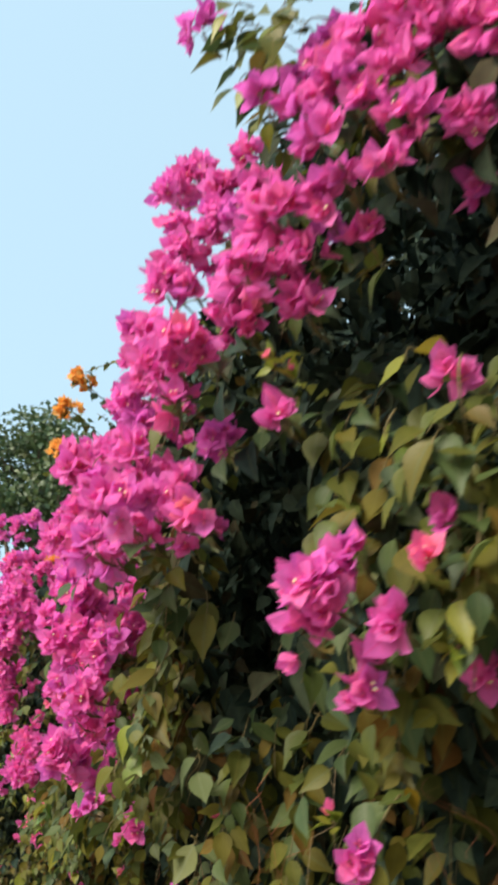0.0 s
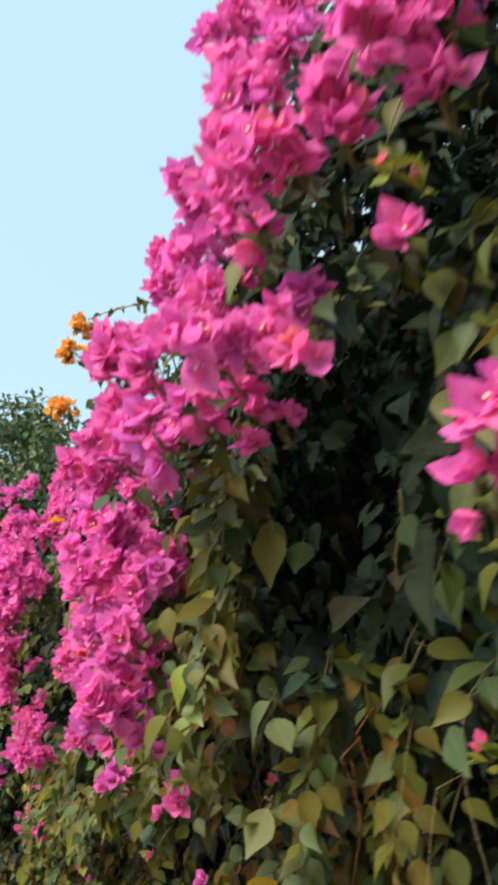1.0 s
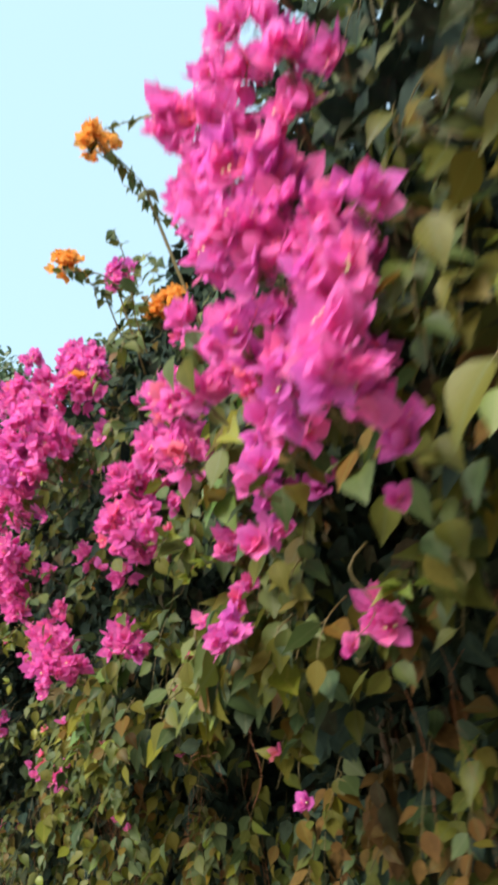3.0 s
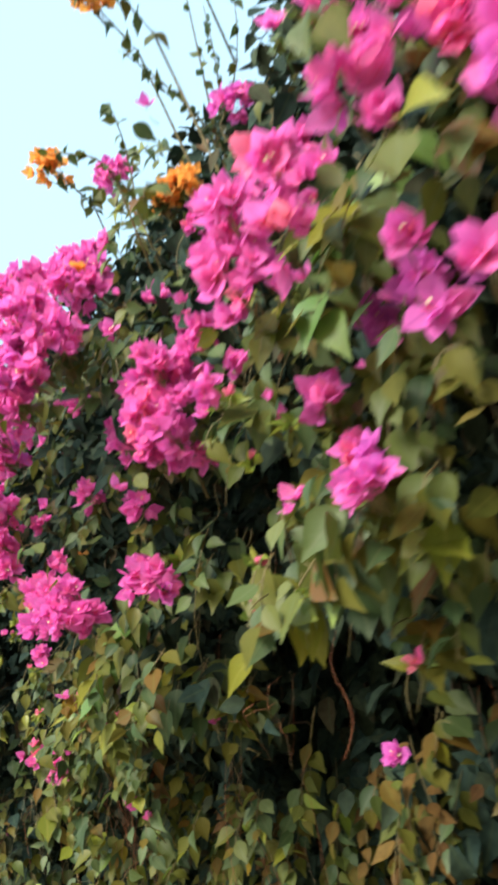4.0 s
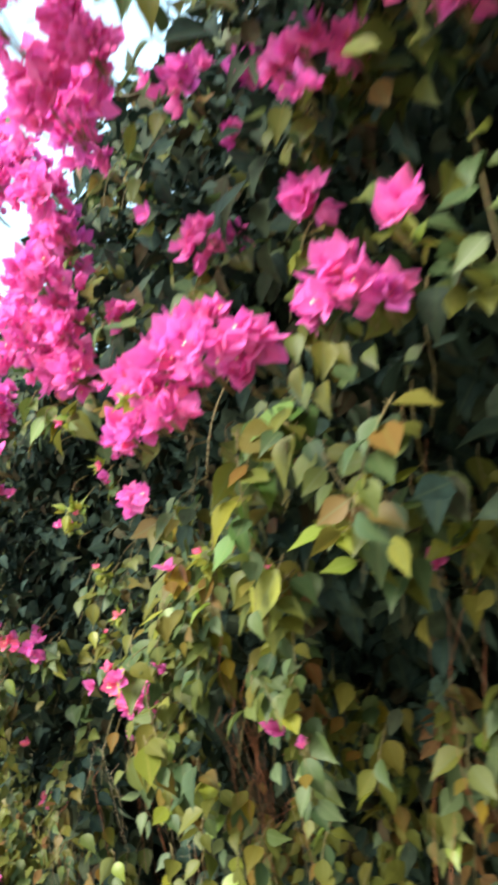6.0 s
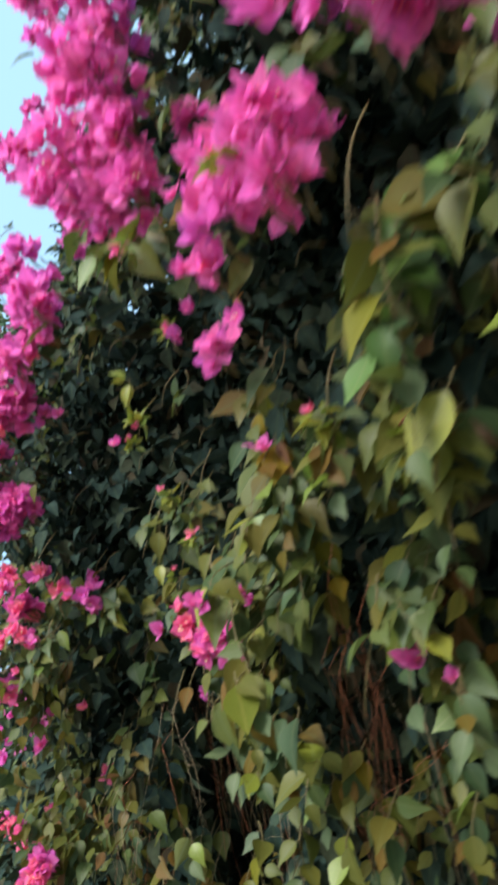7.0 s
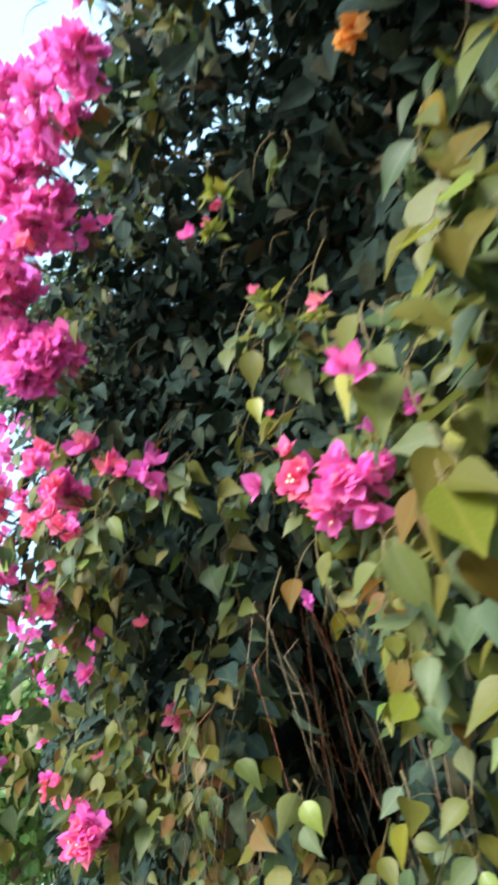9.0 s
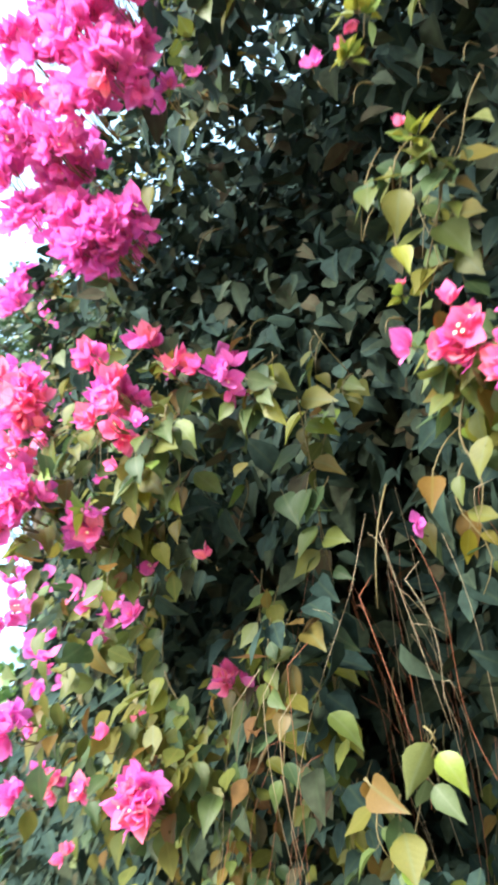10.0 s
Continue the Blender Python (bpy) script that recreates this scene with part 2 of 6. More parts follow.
def part(name, heap, mats, parent, label="", kind=""):
    me = heap.mesh(name, mats)
    ob = new(name, me)
    ob.parent = parent
    ob.matrix_parent_inverse = parent_frame[parent].inverted()
    return tagged(ob, label, kind=kind)


parent_frame = {}


def thing(name, at, label, category, group="", kind=""):
    ob = new(name)
    ob.location = at
    ob.empty_display_size = 0.1
    parent_frame[ob] = Matrix.Translation(at)
    return tagged(ob, label, category, group, kind)


# single leaves with their stalks
def leaf_mesh(template, mat, name):
    h = Heap()
    h.tube([(0, -0.26, 0.05), (0, -0.12, 0.0), (0, 0.03, 0.0)], (0.013, 0.012, 0.010), 1, 4)
    h.add(template, Matrix.Identity(4), 0)
    return h.mesh(name, [mat, twig_mat])


LEAF_MESH = {k: [leaf_mesh(t, m, "leaf_" + k) for t in LEAVES] for k, m in (("green", leaf_mat), ("young", young_mat), ("yellow", yellow_mat), ("olive", olive_mat), ("sage", sage_mat), ("lush", lush_mat))}


def flower_mesh(seed, colour):
    """Three papery bracts round small cream tube flowers, axis along +z, in metres."""
    r = random.Random(seed)
    h = Heap()
    turn0 = r.uniform(0, 2 * math.pi)
    spread = r.uniform(0.45, 1.05)
    for k in range(3):
        an = turn0 + k * 2.094 + r.uniform(-0.25, 0.25)
        tilt = spread + r.uniform(-0.15, 0.2)
        out_ = Vector((math.cos(an), math.sin(an), 0))
        along = out_ * math.sin(tilt) + Vector((0, 0, 1)) * math.cos(tilt)
        face = Vector((0, 0, 1)) * math.sin(tilt) - out_ * math.cos(tilt)
        size = r.uniform(0.034, 0.043)
        h.add(BRACTS[r.randrange(len(BRACTS))], placed(out_ * 0.002, along, face, size, r.uniform(0.85, 1.05)), 0)
        tip = out_ * 0.006 + Vector((0, 0, r.uniform(0.014, 0.021)))
        h.tube([out_ * 0.002, out_ * 0.004 + Vector((0, 0, 0.009)), tip], (0.0011, 0.0015, 0.0013), 1, 5)
        if r.random() < 0.2:
            star = [tip + Vector((0, 0, 0.0008))] + [tip + Vector((math.cos(a) * q, math.sin(a) * q, 0.0014)) for a, q in
                                                    [(j * math.pi / 5, 0.0036 if j % 2 == 0 else 0.0019) for j in range(10)]]
            h.add((np.array([tuple(s) for s in star]), [(0, 1 + j, 1 + (j + 1) % 10) for j in range(10)], np.full((11, 2), 0.3)), Matrix.Identity(4), 2)
    # a second bloom crowding against the first
    lean = Vector((r.uniform(-1, 1), r.uniform(-1, 1), 0)).normalized()
    for k in range(3):
        an = turn0 + 1.0 + k * 2.094 + r.uniform(-0.4, 0.4)
        tilt = r.uniform(0.35, 1.2)
        out_ = Vector((math.cos(an), math.sin(an), 0))
        along = out_ * math.sin(tilt) + Vector((0, 0, 1)) * math.cos(tilt) + lean * 0.3
        face = Vector((0, 0, 1)) * math.sin(tilt) - out_ * math.cos(tilt)
        h.add(BRACTS[r.randrange(len(BRACTS))], placed(lean * 0.011 + out_ * 0.002 - Vector((0, 0, 0.004)), along, face, r.uniform(0.024, 0.036), r.uniform(0.8, 1.05)), 0)
    h.tube([(0, 0, -0.018), (0, 0, -0.008), (0, 0, 0.002)], (0.0008, 0.0009, 0.0016), 3, 4)
    return h.mesh("flower_" + colour, [bract_mats[colour], bract_mats["coral" if colour != "orange" else "orange"], cream_mat, twig_mat])


FLOWER_MESH = {c: [flower_mesh(100 * i + s, c) for s in range(10)] for i, c in enumerate(bract_mats)}

# ---- the lie of the hedge, in centimetres ----
# flower clusters in centimetres: x, y, z, radius
PINK_01 = [
    (37, 36, 240, 3.9), (34, 39, 243, 5.0), (30, 40, 245, 4.7), (37, 42, 230, 3.8),
    (29, 43, 238, 4.3), (30, 43, 229, 3.4), (25, 44, 243, 4.1), (28, 45, 222, 2.7),
    (41, 46, 226, 2.6), (26, 46, 233, 3.3), (23, 47, 237, 3.7), (22, 47, 226, 3.4),
    (21, 48, 241, 2.7), (20, 51, 235, 3.7), (26, 51, 225, 2.6), (41, 55, 205, 2.8),
    (37, 55, 182, 1.8), (31, 55, 222, 2.7), (25, 55, 225, 3.7), (41, 57, 188, 1.7),
    (35, 57, 176, 2.4), (21, 59, 226, 4.1), (25, 59, 221, 3.4), (18, 61, 217, 3.6),
]
PINK_02 = [
    (22, 62, 219, 3.8), (33, 62, 184, 3.1), (20, 63, 224, 3.5), (27, 63, 216, 3.8),
    (31, 64, 181, 5.5), (38, 65, 175, 2.2), (49, 65, 176, 3.1), (36, 66, 172, 3.2),
    (21, 68, 240, 4.0), (31, 69, 178, 3.4), (19, 71, 222, 3.7), (28, 72, 206, 2.8),
    (21, 73, 221, 4.5), (14, 74, 215, 3.6), (11, 75, 209, 3.5), (18, 75, 215, 3.3),
    (15, 76, 226, 3.1), (11, 77, 225, 2.3), (12, 77, 218, 3.3), (12, 77, 227, 3.9),
    (20, 77, 193, 3.0), (15, 79, 215, 2.3), (42, 79, 160, 3.5), (18, 80, 197, 3.5),
]
PINK_03 = [
    (18, 80, 245, 4.9), (16, 80, 209, 2.2), (19, 81, 254, 4.6), (15, 82, 196, 3.4),
    (22, 82, 267, 4.0), (15, 83, 217, 3.1), (15, 83, 216, 2.4), (18, 83, 213, 2.4),
    (11, 83, 194, 4.1), (14, 86, 242, 4.1), (12, 86, 221, 2.9), (13, 87, 249, 3.3),
    (13, 88, 205, 3.8), (16, 88, 198, 2.6), (14, 89, 201, 3.1), (14, 89, 267, 4.1),
    (17, 89, 249, 5.2), (11, 91, 262, 4.0), (13, 95, 220, 3.5), (15, 95, 271, 5.4),
    (10, 96, 234, 3.0), (11, 97, 195, 3.3), (17, 99, 232, 3.9), (13, 99, 234, 3.1),
]
PINK_04 = [
    (20, 99, 209, 4.1), (16, 100, 200, 3.4), (23, 101, 205, 3.7), (28, 103, 204, 3.0),
    (20, 103, 223, 4.5), (20, 104, 201, 2.6), (14, 105, 219, 3.0), (16, 106, 200, 3.1),
    (11, 106, 209, 3.2), (27, 108, 203, 2.5), (15, 108, 199, 2.9), (16, 109, 232, 3.7),
    (15, 110, 245, 2.8), (13, 111, 209, 3.2), (13, 112, 229, 4.5), (11, 112, 203, 3.1),
    (7, 113, 215, 3.8), (9, 113, 217, 2.8), (12, 114, 217, 4.3), (10, 114, 220, 3.8),
    (6, 114, 217, 2.8), (15, 115, 203, 4.1), (17, 115, 246, 3.7), (9, 115, 208, 2.9),
]
PINK_05 = [
    (11, 116, 202, 2.6), (8, 116, 215, 2.8), (7, 117, 204, 2.0), (19, 119, 251, 4.4),
    (8, 119, 205, 2.7), (8, 119, 216, 3.2), (11, 122, 205, 2.8), (14, 129, 253, 3.4),
    (11, 132, 217, 2.9), (19, 135, 212, 2.2), (16, 135, 175, 4.2), (17, 136, 173, 2.6),
    (19, 136, 186, 3.9), (24, 138, 172, 3.0), (19, 138, 184, 2.9), (21, 138, 175, 2.8),
    (22, 138, 197, 3.2), (16, 140, 217, 3.5), (19, 140, 187, 3.5), (21, 142, 195, 3.9),
    (19, 143, 214, 3.6), (13, 144, 227, 5.3), (18, 144, 199, 3.7), (16, 144, 206, 3.8),
]
PINK_06 = [
    (17, 145, 193, 3.6), (14, 146, 197, 4.0), (18, 146, 204, 4.4), (29, 147, 173, 2.0),
    (30, 148, 202, 3.1), (28, 148, 205, 3.4), (14, 148, 209, 4.5), (19, 149, 202, 3.2),
    (11, 149, 202, 3.1), (15, 149, 199, 3.2), (26, 149, 199, 2.8), (28, 150, 202, 2.8),
    (16, 150, 228, 3.5), (29, 150, 190, 2.4), (20, 150, 184, 3.2), (27, 151, 202, 3.0),
    (29, 152, 207, 3.3), (13, 152, 212, 4.6), (27, 152, 186, 1.9), (16, 153, 192, 3.4),
    (10, 153, 220, 5.4), (19, 154, 177, 2.1), (16, 154, 221, 4.0), (28, 155, 205, 3.4),
]
PINK_07 = [
    (24, 156, 191, 2.8), (26, 156, 201, 3.3), (20, 157, 191, 2.5), (23, 157, 184, 4.4),
    (27, 157, 191, 2.6), (27, 158, 209, 3.8), (24, 158, 195, 2.9), (16, 158, 240, 4.4),
    (23, 158, 199, 3.0), (18, 159, 209, 3.5), (17, 159, 231, 3.8), (25, 160, 193, 3.0),
    (25, 161, 188, 2.6), (28, 161, 190, 2.7), (23, 162, 193, 3.0), (17, 163, 213, 3.7),
    (22, 163, 203, 3.0), (14, 163, 200, 2.1), (14, 163, 222, 3.0), (23, 163, 211, 3.8),
    (37, 164, 169, 3.4), (36, 164, 171, 0.8), (29, 165, 227, 5.0), (25, 167, 177, 1.6),
]
PINK_08 = [
    (22, 167, 199, 2.5), (35, 167, 167, 2.0), (40, 169, 172, 2.8), (19, 170, 196, 3.1),
    (37, 171, 190, 0.8), (22, 172, 221, 3.7), (24, 172, 210, 2.8), (27, 175, 202, 2.8),
    (19, 175, 232, 3.3), (28, 177, 190, 2.0), (26, 178, 227, 4.0), (31, 179, 185, 2.3),
    (19, 183, 204, 2.9), (32, 183, 194, 1.5), (21, 186, 198, 3.9), (36, 189, 196, 1.7),
    (26, 190, 197, 0.8), (31, 191, 178, 1.0), (31, 192, 175, 3.3), (27, 192, 247, 1.5),
    (37, 192, 193, 0.9), (33, 196, 177, 2.7), (34, 197, 177, 2.1), (36, 199, 228, 3.6),
]
PINK_09 = [
    (22, 200, 216, 4.4), (36, 201, 184, 2.1), (34, 202, 192, 1.9), (35, 202, 192, 1.3),
    (30, 202, 207, 2.0), (23, 202, 207, 5.6), (34, 203, 232, 4.1), (28, 204, 214, 2.4),
    (39, 205, 188, 2.2), (36, 206, 195, 3.0), (30, 206, 214, 2.5), (36, 206, 196, 2.0),
    (30, 208, 195, 0.8), (29, 209, 213, 2.5), (33, 210, 183, 1.1), (42, 211, 252, 3.8),
    (28, 212, 229, 3.9), (30, 213, 225, 2.8), (27, 214, 225, 3.2), (24, 215, 200, 2.7),
    (50, 215, 210, 1.1), (35, 215, 184, 0.8), (34, 216, 244, 3.6), (29, 216, 206, 2.2),
]
PINK_10 = [
    (30, 218, 216, 2.4), (17, 220, 263, 1.3), (41, 226, 207, 0.8), (42, 227, 227, 1.1),
    (30, 228, 206, 1.4), (39, 230, 291, 5.0), (28, 233, 232, 0.8), (37, 235, 261, 3.9),
    (33, 236, 230, 3.5), (30, 237, 215, 3.2), (24, 237, 220, 4.4), (25, 237, 210, 6.0),
    (29, 238, 208, 1.1), (16, 239, 249, 1.6), (26, 241, 224, 3.0), (32, 241, 227, 3.8),
    (19, 242, 239, 1.0), (29, 244, 226, 4.8), (30, 244, 219, 3.9), (28, 245, 215, 3.3),
    (33, 246, 214, 3.1), (29, 247, 214, 5.5), (26, 247, 218, 3.9), (29, 248, 212, 3.9),
]
PINK_11 = [
    (37, 248, 212, 2.6), (35, 249, 242, 3.7), (20, 249, 236, 1.2), (30, 250, 211, 3.4),
    (28, 250, 211, 2.7), (37, 252, 214, 2.6), (26, 252, 227, 3.4), (38, 252, 275, 3.5),
    (26, 252, 219, 2.1), (2, 254, 239, 3.7), (12, 255, 236, 2.8), (9, 255, 235, 7.4),
    (7, 256, 228, 3.6), (6, 256, 234, 4.8), (9, 257, 230, 3.1), (11, 258, 242, 4.0),
    (9, 258, 244, 3.9), (5, 258, 229, 3.0), (6, 258, 246, 4.9), (32, 259, 257, 3.3),
    (5, 259, 237, 7.7), (4, 259, 227, 3.0), (2, 260, 229, 3.7), (18, 260, 257, 3.7),
]
PINK_12 = [
    (6, 261, 224, 3.0), (4, 261, 225, 2.3), (4, 262, 224, 2.7), (13, 262, 256, 5.3),
    (23, 262, 248, 2.2), (6, 263, 249, 7.8), (33, 264, 195, 2.7), (18, 264, 266, 4.4),
    (33, 264, 224, 2.6), (26, 264, 212, 1.5), (19, 265, 272, 3.5), (8, 266, 260, 4.8),
    (15, 266, 267, 4.0), (28, 266, 223, 3.4), (23, 266, 303, 4.0), (3, 266, 263, 1.4),
    (17, 267, 269, 5.0), (15, 269, 267, 5.0), (28, 270, 226, 3.1), (30, 271, 227, 4.1),
    (30, 271, 223, 0.8), (15, 272, 274, 6.2), (-7, 275, 246, 5.7), (39, 276, 198, 2.9),
]
PINK_13 = [
    (36, 277, 200, 5.1), (23, 277, 317, 4.3), (34, 278, 202, 3.0), (3, 279, 264, 7.0),
    (14, 279, 229, 0.8), (35, 281, 219, 3.3), (-5, 282, 239, 6.6), (8, 283, 239, 4.4),
    (5, 283, 243, 5.0), (25, 284, 195, 3.8), (31, 284, 250, 2.7), (28, 285, 196, 3.7),
    (21, 286, 195, 6.0), (26, 286, 327, 3.8), (27, 287, 193, 1.8), (24, 288, 200, 3.1),
    (22, 289, 249, 4.3), (38, 289, 208, 2.3), (38, 289, 209, 1.8), (38, 289, 208, 2.8),
    (3, 290, 237, 6.8), (10, 292, 251, 3.9), (32, 293, 245, 2.2), (18, 293, 222, 0.9),
]
PINK_14 = [
    (10, 295, 250, 3.4), (17, 296, 294, 8.0), (8, 297, 255, 4.0), (25, 299, 202, 1.4),
    (8, 299, 247, 6.1), (8, 300, 258, 4.1), (29, 300, 231, 1.9), (25, 303, 206, 2.6),
    (28, 304, 206, 1.8), (27, 304, 204, 2.6), (23, 304, 199, 2.7), (29, 304, 232, 3.5),
    (22, 304, 207, 2.6), (14, 304, 246, 2.6), (61, 305, 181, 2.2), (10, 305, 251, 3.6),
    (31, 305, 231, 0.8), (26, 306, 200, 2.3), (21, 306, 204, 2.3), (4, 306, 297, 4.1),
    (3, 307, 262, 3.2), (23, 307, 200, 2.3), (26, 308, 210, 2.2), (27, 308, 234, 1.1),
]
PINK_15 = [
    (39, 310, 244, 2.4), (-9, 311, 291, 6.1), (21, 311, 201, 2.4), (22, 312, 204, 3.1),
    (24, 312, 210, 7.9), (21, 314, 202, 3.2), (21, 318, 212, 1.6), (27, 320, 222, 2.6),
    (7, 321, 256, 4.4), (25, 321, 196, 1.1), (7, 322, 235, 6.5), (7, 323, 257, 5.6),
    (10, 323, 249, 3.1), (12, 323, 226, 3.4), (19, 323, 216, 1.0), (24, 324, 206, 1.6),
    (22, 324, 233, 2.9), (23, 325, 208, 2.9), (12, 325, 233, 2.9), (26, 325, 197, 1.0),
    (5, 326, 262, 4.8), (14, 326, 221, 3.0), (21, 327, 208, 1.3), (13, 330, 226, 5.3),
]
PINK_16 = [
    (11, 330, 255, 4.8), (-2, 330, 266, 4.3), (8, 331, 243, 4.0), (10, 331, 255, 4.7),
    (10, 331, 257, 4.7), (26, 332, 201, 2.3), (15, 332, 227, 3.7), (14, 332, 225, 3.8),
    (26, 332, 202, 2.0), (0, 332, 270, 5.0), (23, 332, 213, 0.8), (7, 333, 232, 7.9),
    (4, 335, 207, 2.3), (12, 335, 226, 3.4), (2, 336, 280, 5.9), (27, 336, 217, 1.5),
    (26, 336, 203, 0.8), (13, 337, 241, 5.6), (16, 338, 224, 1.6), (25, 338, 213, 0.8),
    (11, 340, 241, 3.8), (12, 341, 263, 6.9), (34, 341, 194, 1.1), (11, 341, 264, 5.1),
]
PINK_17 = [
    (23, 341, 210, 1.3), (58, 345, 167, 1.0), (14, 345, 231, 1.5), (10, 346, 241, 6.2),
    (18, 347, 233, 2.3), (0, 348, 284, 2.6), (56, 349, 170, 2.5), (10, 349, 247, 5.1),
    (9, 351, 247, 3.7), (11, 352, 245, 2.2), (0, 353, 255, 4.1), (1, 355, 315, 9.6),
    (19, 356, 317, 3.2), (2, 360, 241, 2.6), (12, 364, 255, 3.9), (32, 366, 183, 1.6),
    (8, 367, 269, 6.1), (36, 371, 181, 0.8), (7, 376, 250, 3.8), (42, 376, 189, 0.8),
    (44, 376, 188, 0.8), (11, 379, 264, 2.7), (4, 379, 261, 1.7), (32, 385, 358, 2.3),
]
PINK_18 = [
    (2, 386, 237, 4.3), (6, 388, 254, 4.4), (45, 388, 188, 2.5), (6, 388, 253, 3.5),
    (43, 390, 187, 2.6), (43, 391, 188, 4.5), (41, 391, 187, 2.5), (-6, 391, 305, 5.0),
    (8, 392, 252, 3.4), (5, 393, 256, 4.8), (6, 393, 259, 4.8), (42, 395, 189, 2.7),
    (43, 395, 187, 4.4), (44, 396, 190, 2.0), (2, 396, 265, 3.6), (43, 396, 189, 3.2),
    (37, 397, 194, 1.1), (39, 398, 191, 3.2), (3, 399, 263, 4.6), (6, 399, 253, 3.6),
    (3, 399, 249, 4.8), (41, 401, 191, 2.5), (46, 401, 187, 1.5), (39, 402, 192, 1.8),
]
PINK_19 = [
    (-1, 402, 338, 4.0), (35, 402, 192, 1.4), (1, 406, 253, 4.7), (1, 408, 253, 3.8),
    (1, 410, 257, 4.2), (13, 410, 243, 1.4), (5, 411, 248, 3.6), (2, 412, 243, 4.7),
    (2, 412, 245, 5.0), (3, 412, 246, 2.9), (4, 412, 246, 3.8), (-2, 413, 256, 5.8),
    (-5, 413, 265, 5.5), (5, 413, 244, 4.2), (-3, 414, 251, 6.1), (3, 415, 248, 3.4),
    (10, 415, 246, 2.3), (-7, 416, 283, 6.0), (0, 417, 290, 5.8), (0, 418, 242, 4.5),
    (-2, 419, 244, 4.9), (-7, 420, 263, 5.8), (-7, 421, 253, 4.3), (-12, 422, 259, 4.4),
]
PINK_20 = [
    (8, 424, 229, 2.9), (-4, 424, 239, 4.3), (-3, 426, 242, 3.8), (-10, 427, 251, 4.8),
    (-10, 427, 242, 3.4), (-7, 427, 242, 5.1), (9, 427, 227, 2.8), (6, 427, 230, 3.7),
    (5, 427, 226, 5.2), (6, 427, 225, 2.9), (1, 428, 241, 3.4), (7, 428, 228, 5.2),
    (6, 429, 224, 2.8), (3, 429, 224, 4.4), (0, 430, 230, 4.4), (1, 430, 233, 4.6),
    (0, 431, 228, 4.1), (-9, 431, 238, 4.7), (-3, 432, 239, 3.9), (3, 432, 226, 3.4),
    (24, 433, 210, 3.2), (-6, 432, 232, 4.2), (21, 433, 210, 1.7), (13, 433, 199, 0.9),
]
PINK_21 = [
    (8, 434, 235, 2.9), (0, 434, 243, 4.2), (4, 434, 229, 3.8), (11, 435, 193, 1.0),
    (-5, 437, 309, 7.9), (15, 437, 216, 1.7), (19, 439, 214, 1.7), (11, 441, 209, 2.9),
    (11, 442, 211, 2.5), (12, 442, 210, 3.3), (11, 443, 211, 3.0), (12, 443, 204, 2.4),
    (11, 444, 211, 3.0), (11, 445, 212, 3.9), (7, 446, 219, 2.5), (-2, 448, 213, 3.6),
    (-2, 448, 211, 4.0), (-6, 448, 229, 3.7), (-1, 449, 209, 4.0), (27, 449, 189, 1.0),
    (0, 450, 206, 3.0), (20, 451, 156, 3.0), (7, 451, 173, 1.3), (-6, 452, 215, 4.0),
]
PINK_22 = [
    (-2, 452, 212, 3.9), (20, 452, 157, 4.2), (20, 452, 159, 3.1), (1, 452, 197, 3.0),
    (15, 452, 164, 0.8), (0, 453, 200, 3.4), (20, 453, 155, 2.4), (-2, 453, 204, 3.8),
    (20, 453, 157, 2.6), (9, 454, 194, 2.9), (0, 454, 196, 3.7), (20, 455, 158, 3.9),
    (21, 456, 158, 3.6), (21, 456, 159, 2.3), (-2, 457, 194, 3.3), (10, 457, 194, 2.2),
    (22, 459, 191, 2.0), (11, 459, 196, 3.0), (19, 459, 183, 1.8), (4, 459, 199, 1.1),
    (6, 460, 158, 2.9), (4, 460, 166, 3.3), (9, 463, 219, 2.1), (3, 464, 184, 1.4),
]
PINK_23 = [
    (0, 465, 184, 3.0), (23, 468, 170, 1.9), (15, 483, 220, 1.0), (3, 485, 230, 2.6),
    (-7, 485, 272, 3.8), (38, 472, 178, 3.4), (20, 503, 167, 3.6), (16, 542, 215, 3.3),
    (17, 553, 178, 4.3), (24, 554, 162, 3.0), (15, 578, 196, 3.0),
]
PINK_late = [
    (50, 429, 188, 1.3), (24, 396, 228, 0.9),
]
PURPLE = [
    (22, 52, 249, 2.6), (25, 52, 256, 2.8), (15, 52, 237, 2.0), (20, 52, 242, 2.2),
    (35, 185, 193, 3.1), (14, 95, 215, 2.5), (40, 198, 203, 2.2), (32, 181, 190, 2.5),
    (39, 179, 192, 2.8), (21, 457, 158, 2.9), (71, 252, 164, 2.3), (25, 89, 212, 3.7),
    (7, 61, 263, 3.3), (-1, 455, 195, 3.3), (10, 460, 195, 2.4), (11, 459, 196, 3.0),
    (20, 453, 158, 3.1), (4, 464, 169, 2.7), (11, 450, 194, 1.3), (11, 456, 195, 3.0),
]
CORAL = [
    (6, 435, 211, 2.4), (10, 435, 206, 2.2), (9, 435, 201, 2.2), (14, 435, 215, 2.2),
    (18, 435, 211, 2.0), (26, 435, 214, 1.8), (13, 435, 201, 1.3), (7, 435, 199, 1.8),
]
ORANGE = [
    (35, 249, 284, 4.6), (31, 254, 281, 3.5), (5, 217, 296, 4.4), (33, 252, 284, 4.9),
    (14, 261, 260, 3.3), (7, 237, 323, 5.3), (8, 283, 320, 6.0),
]
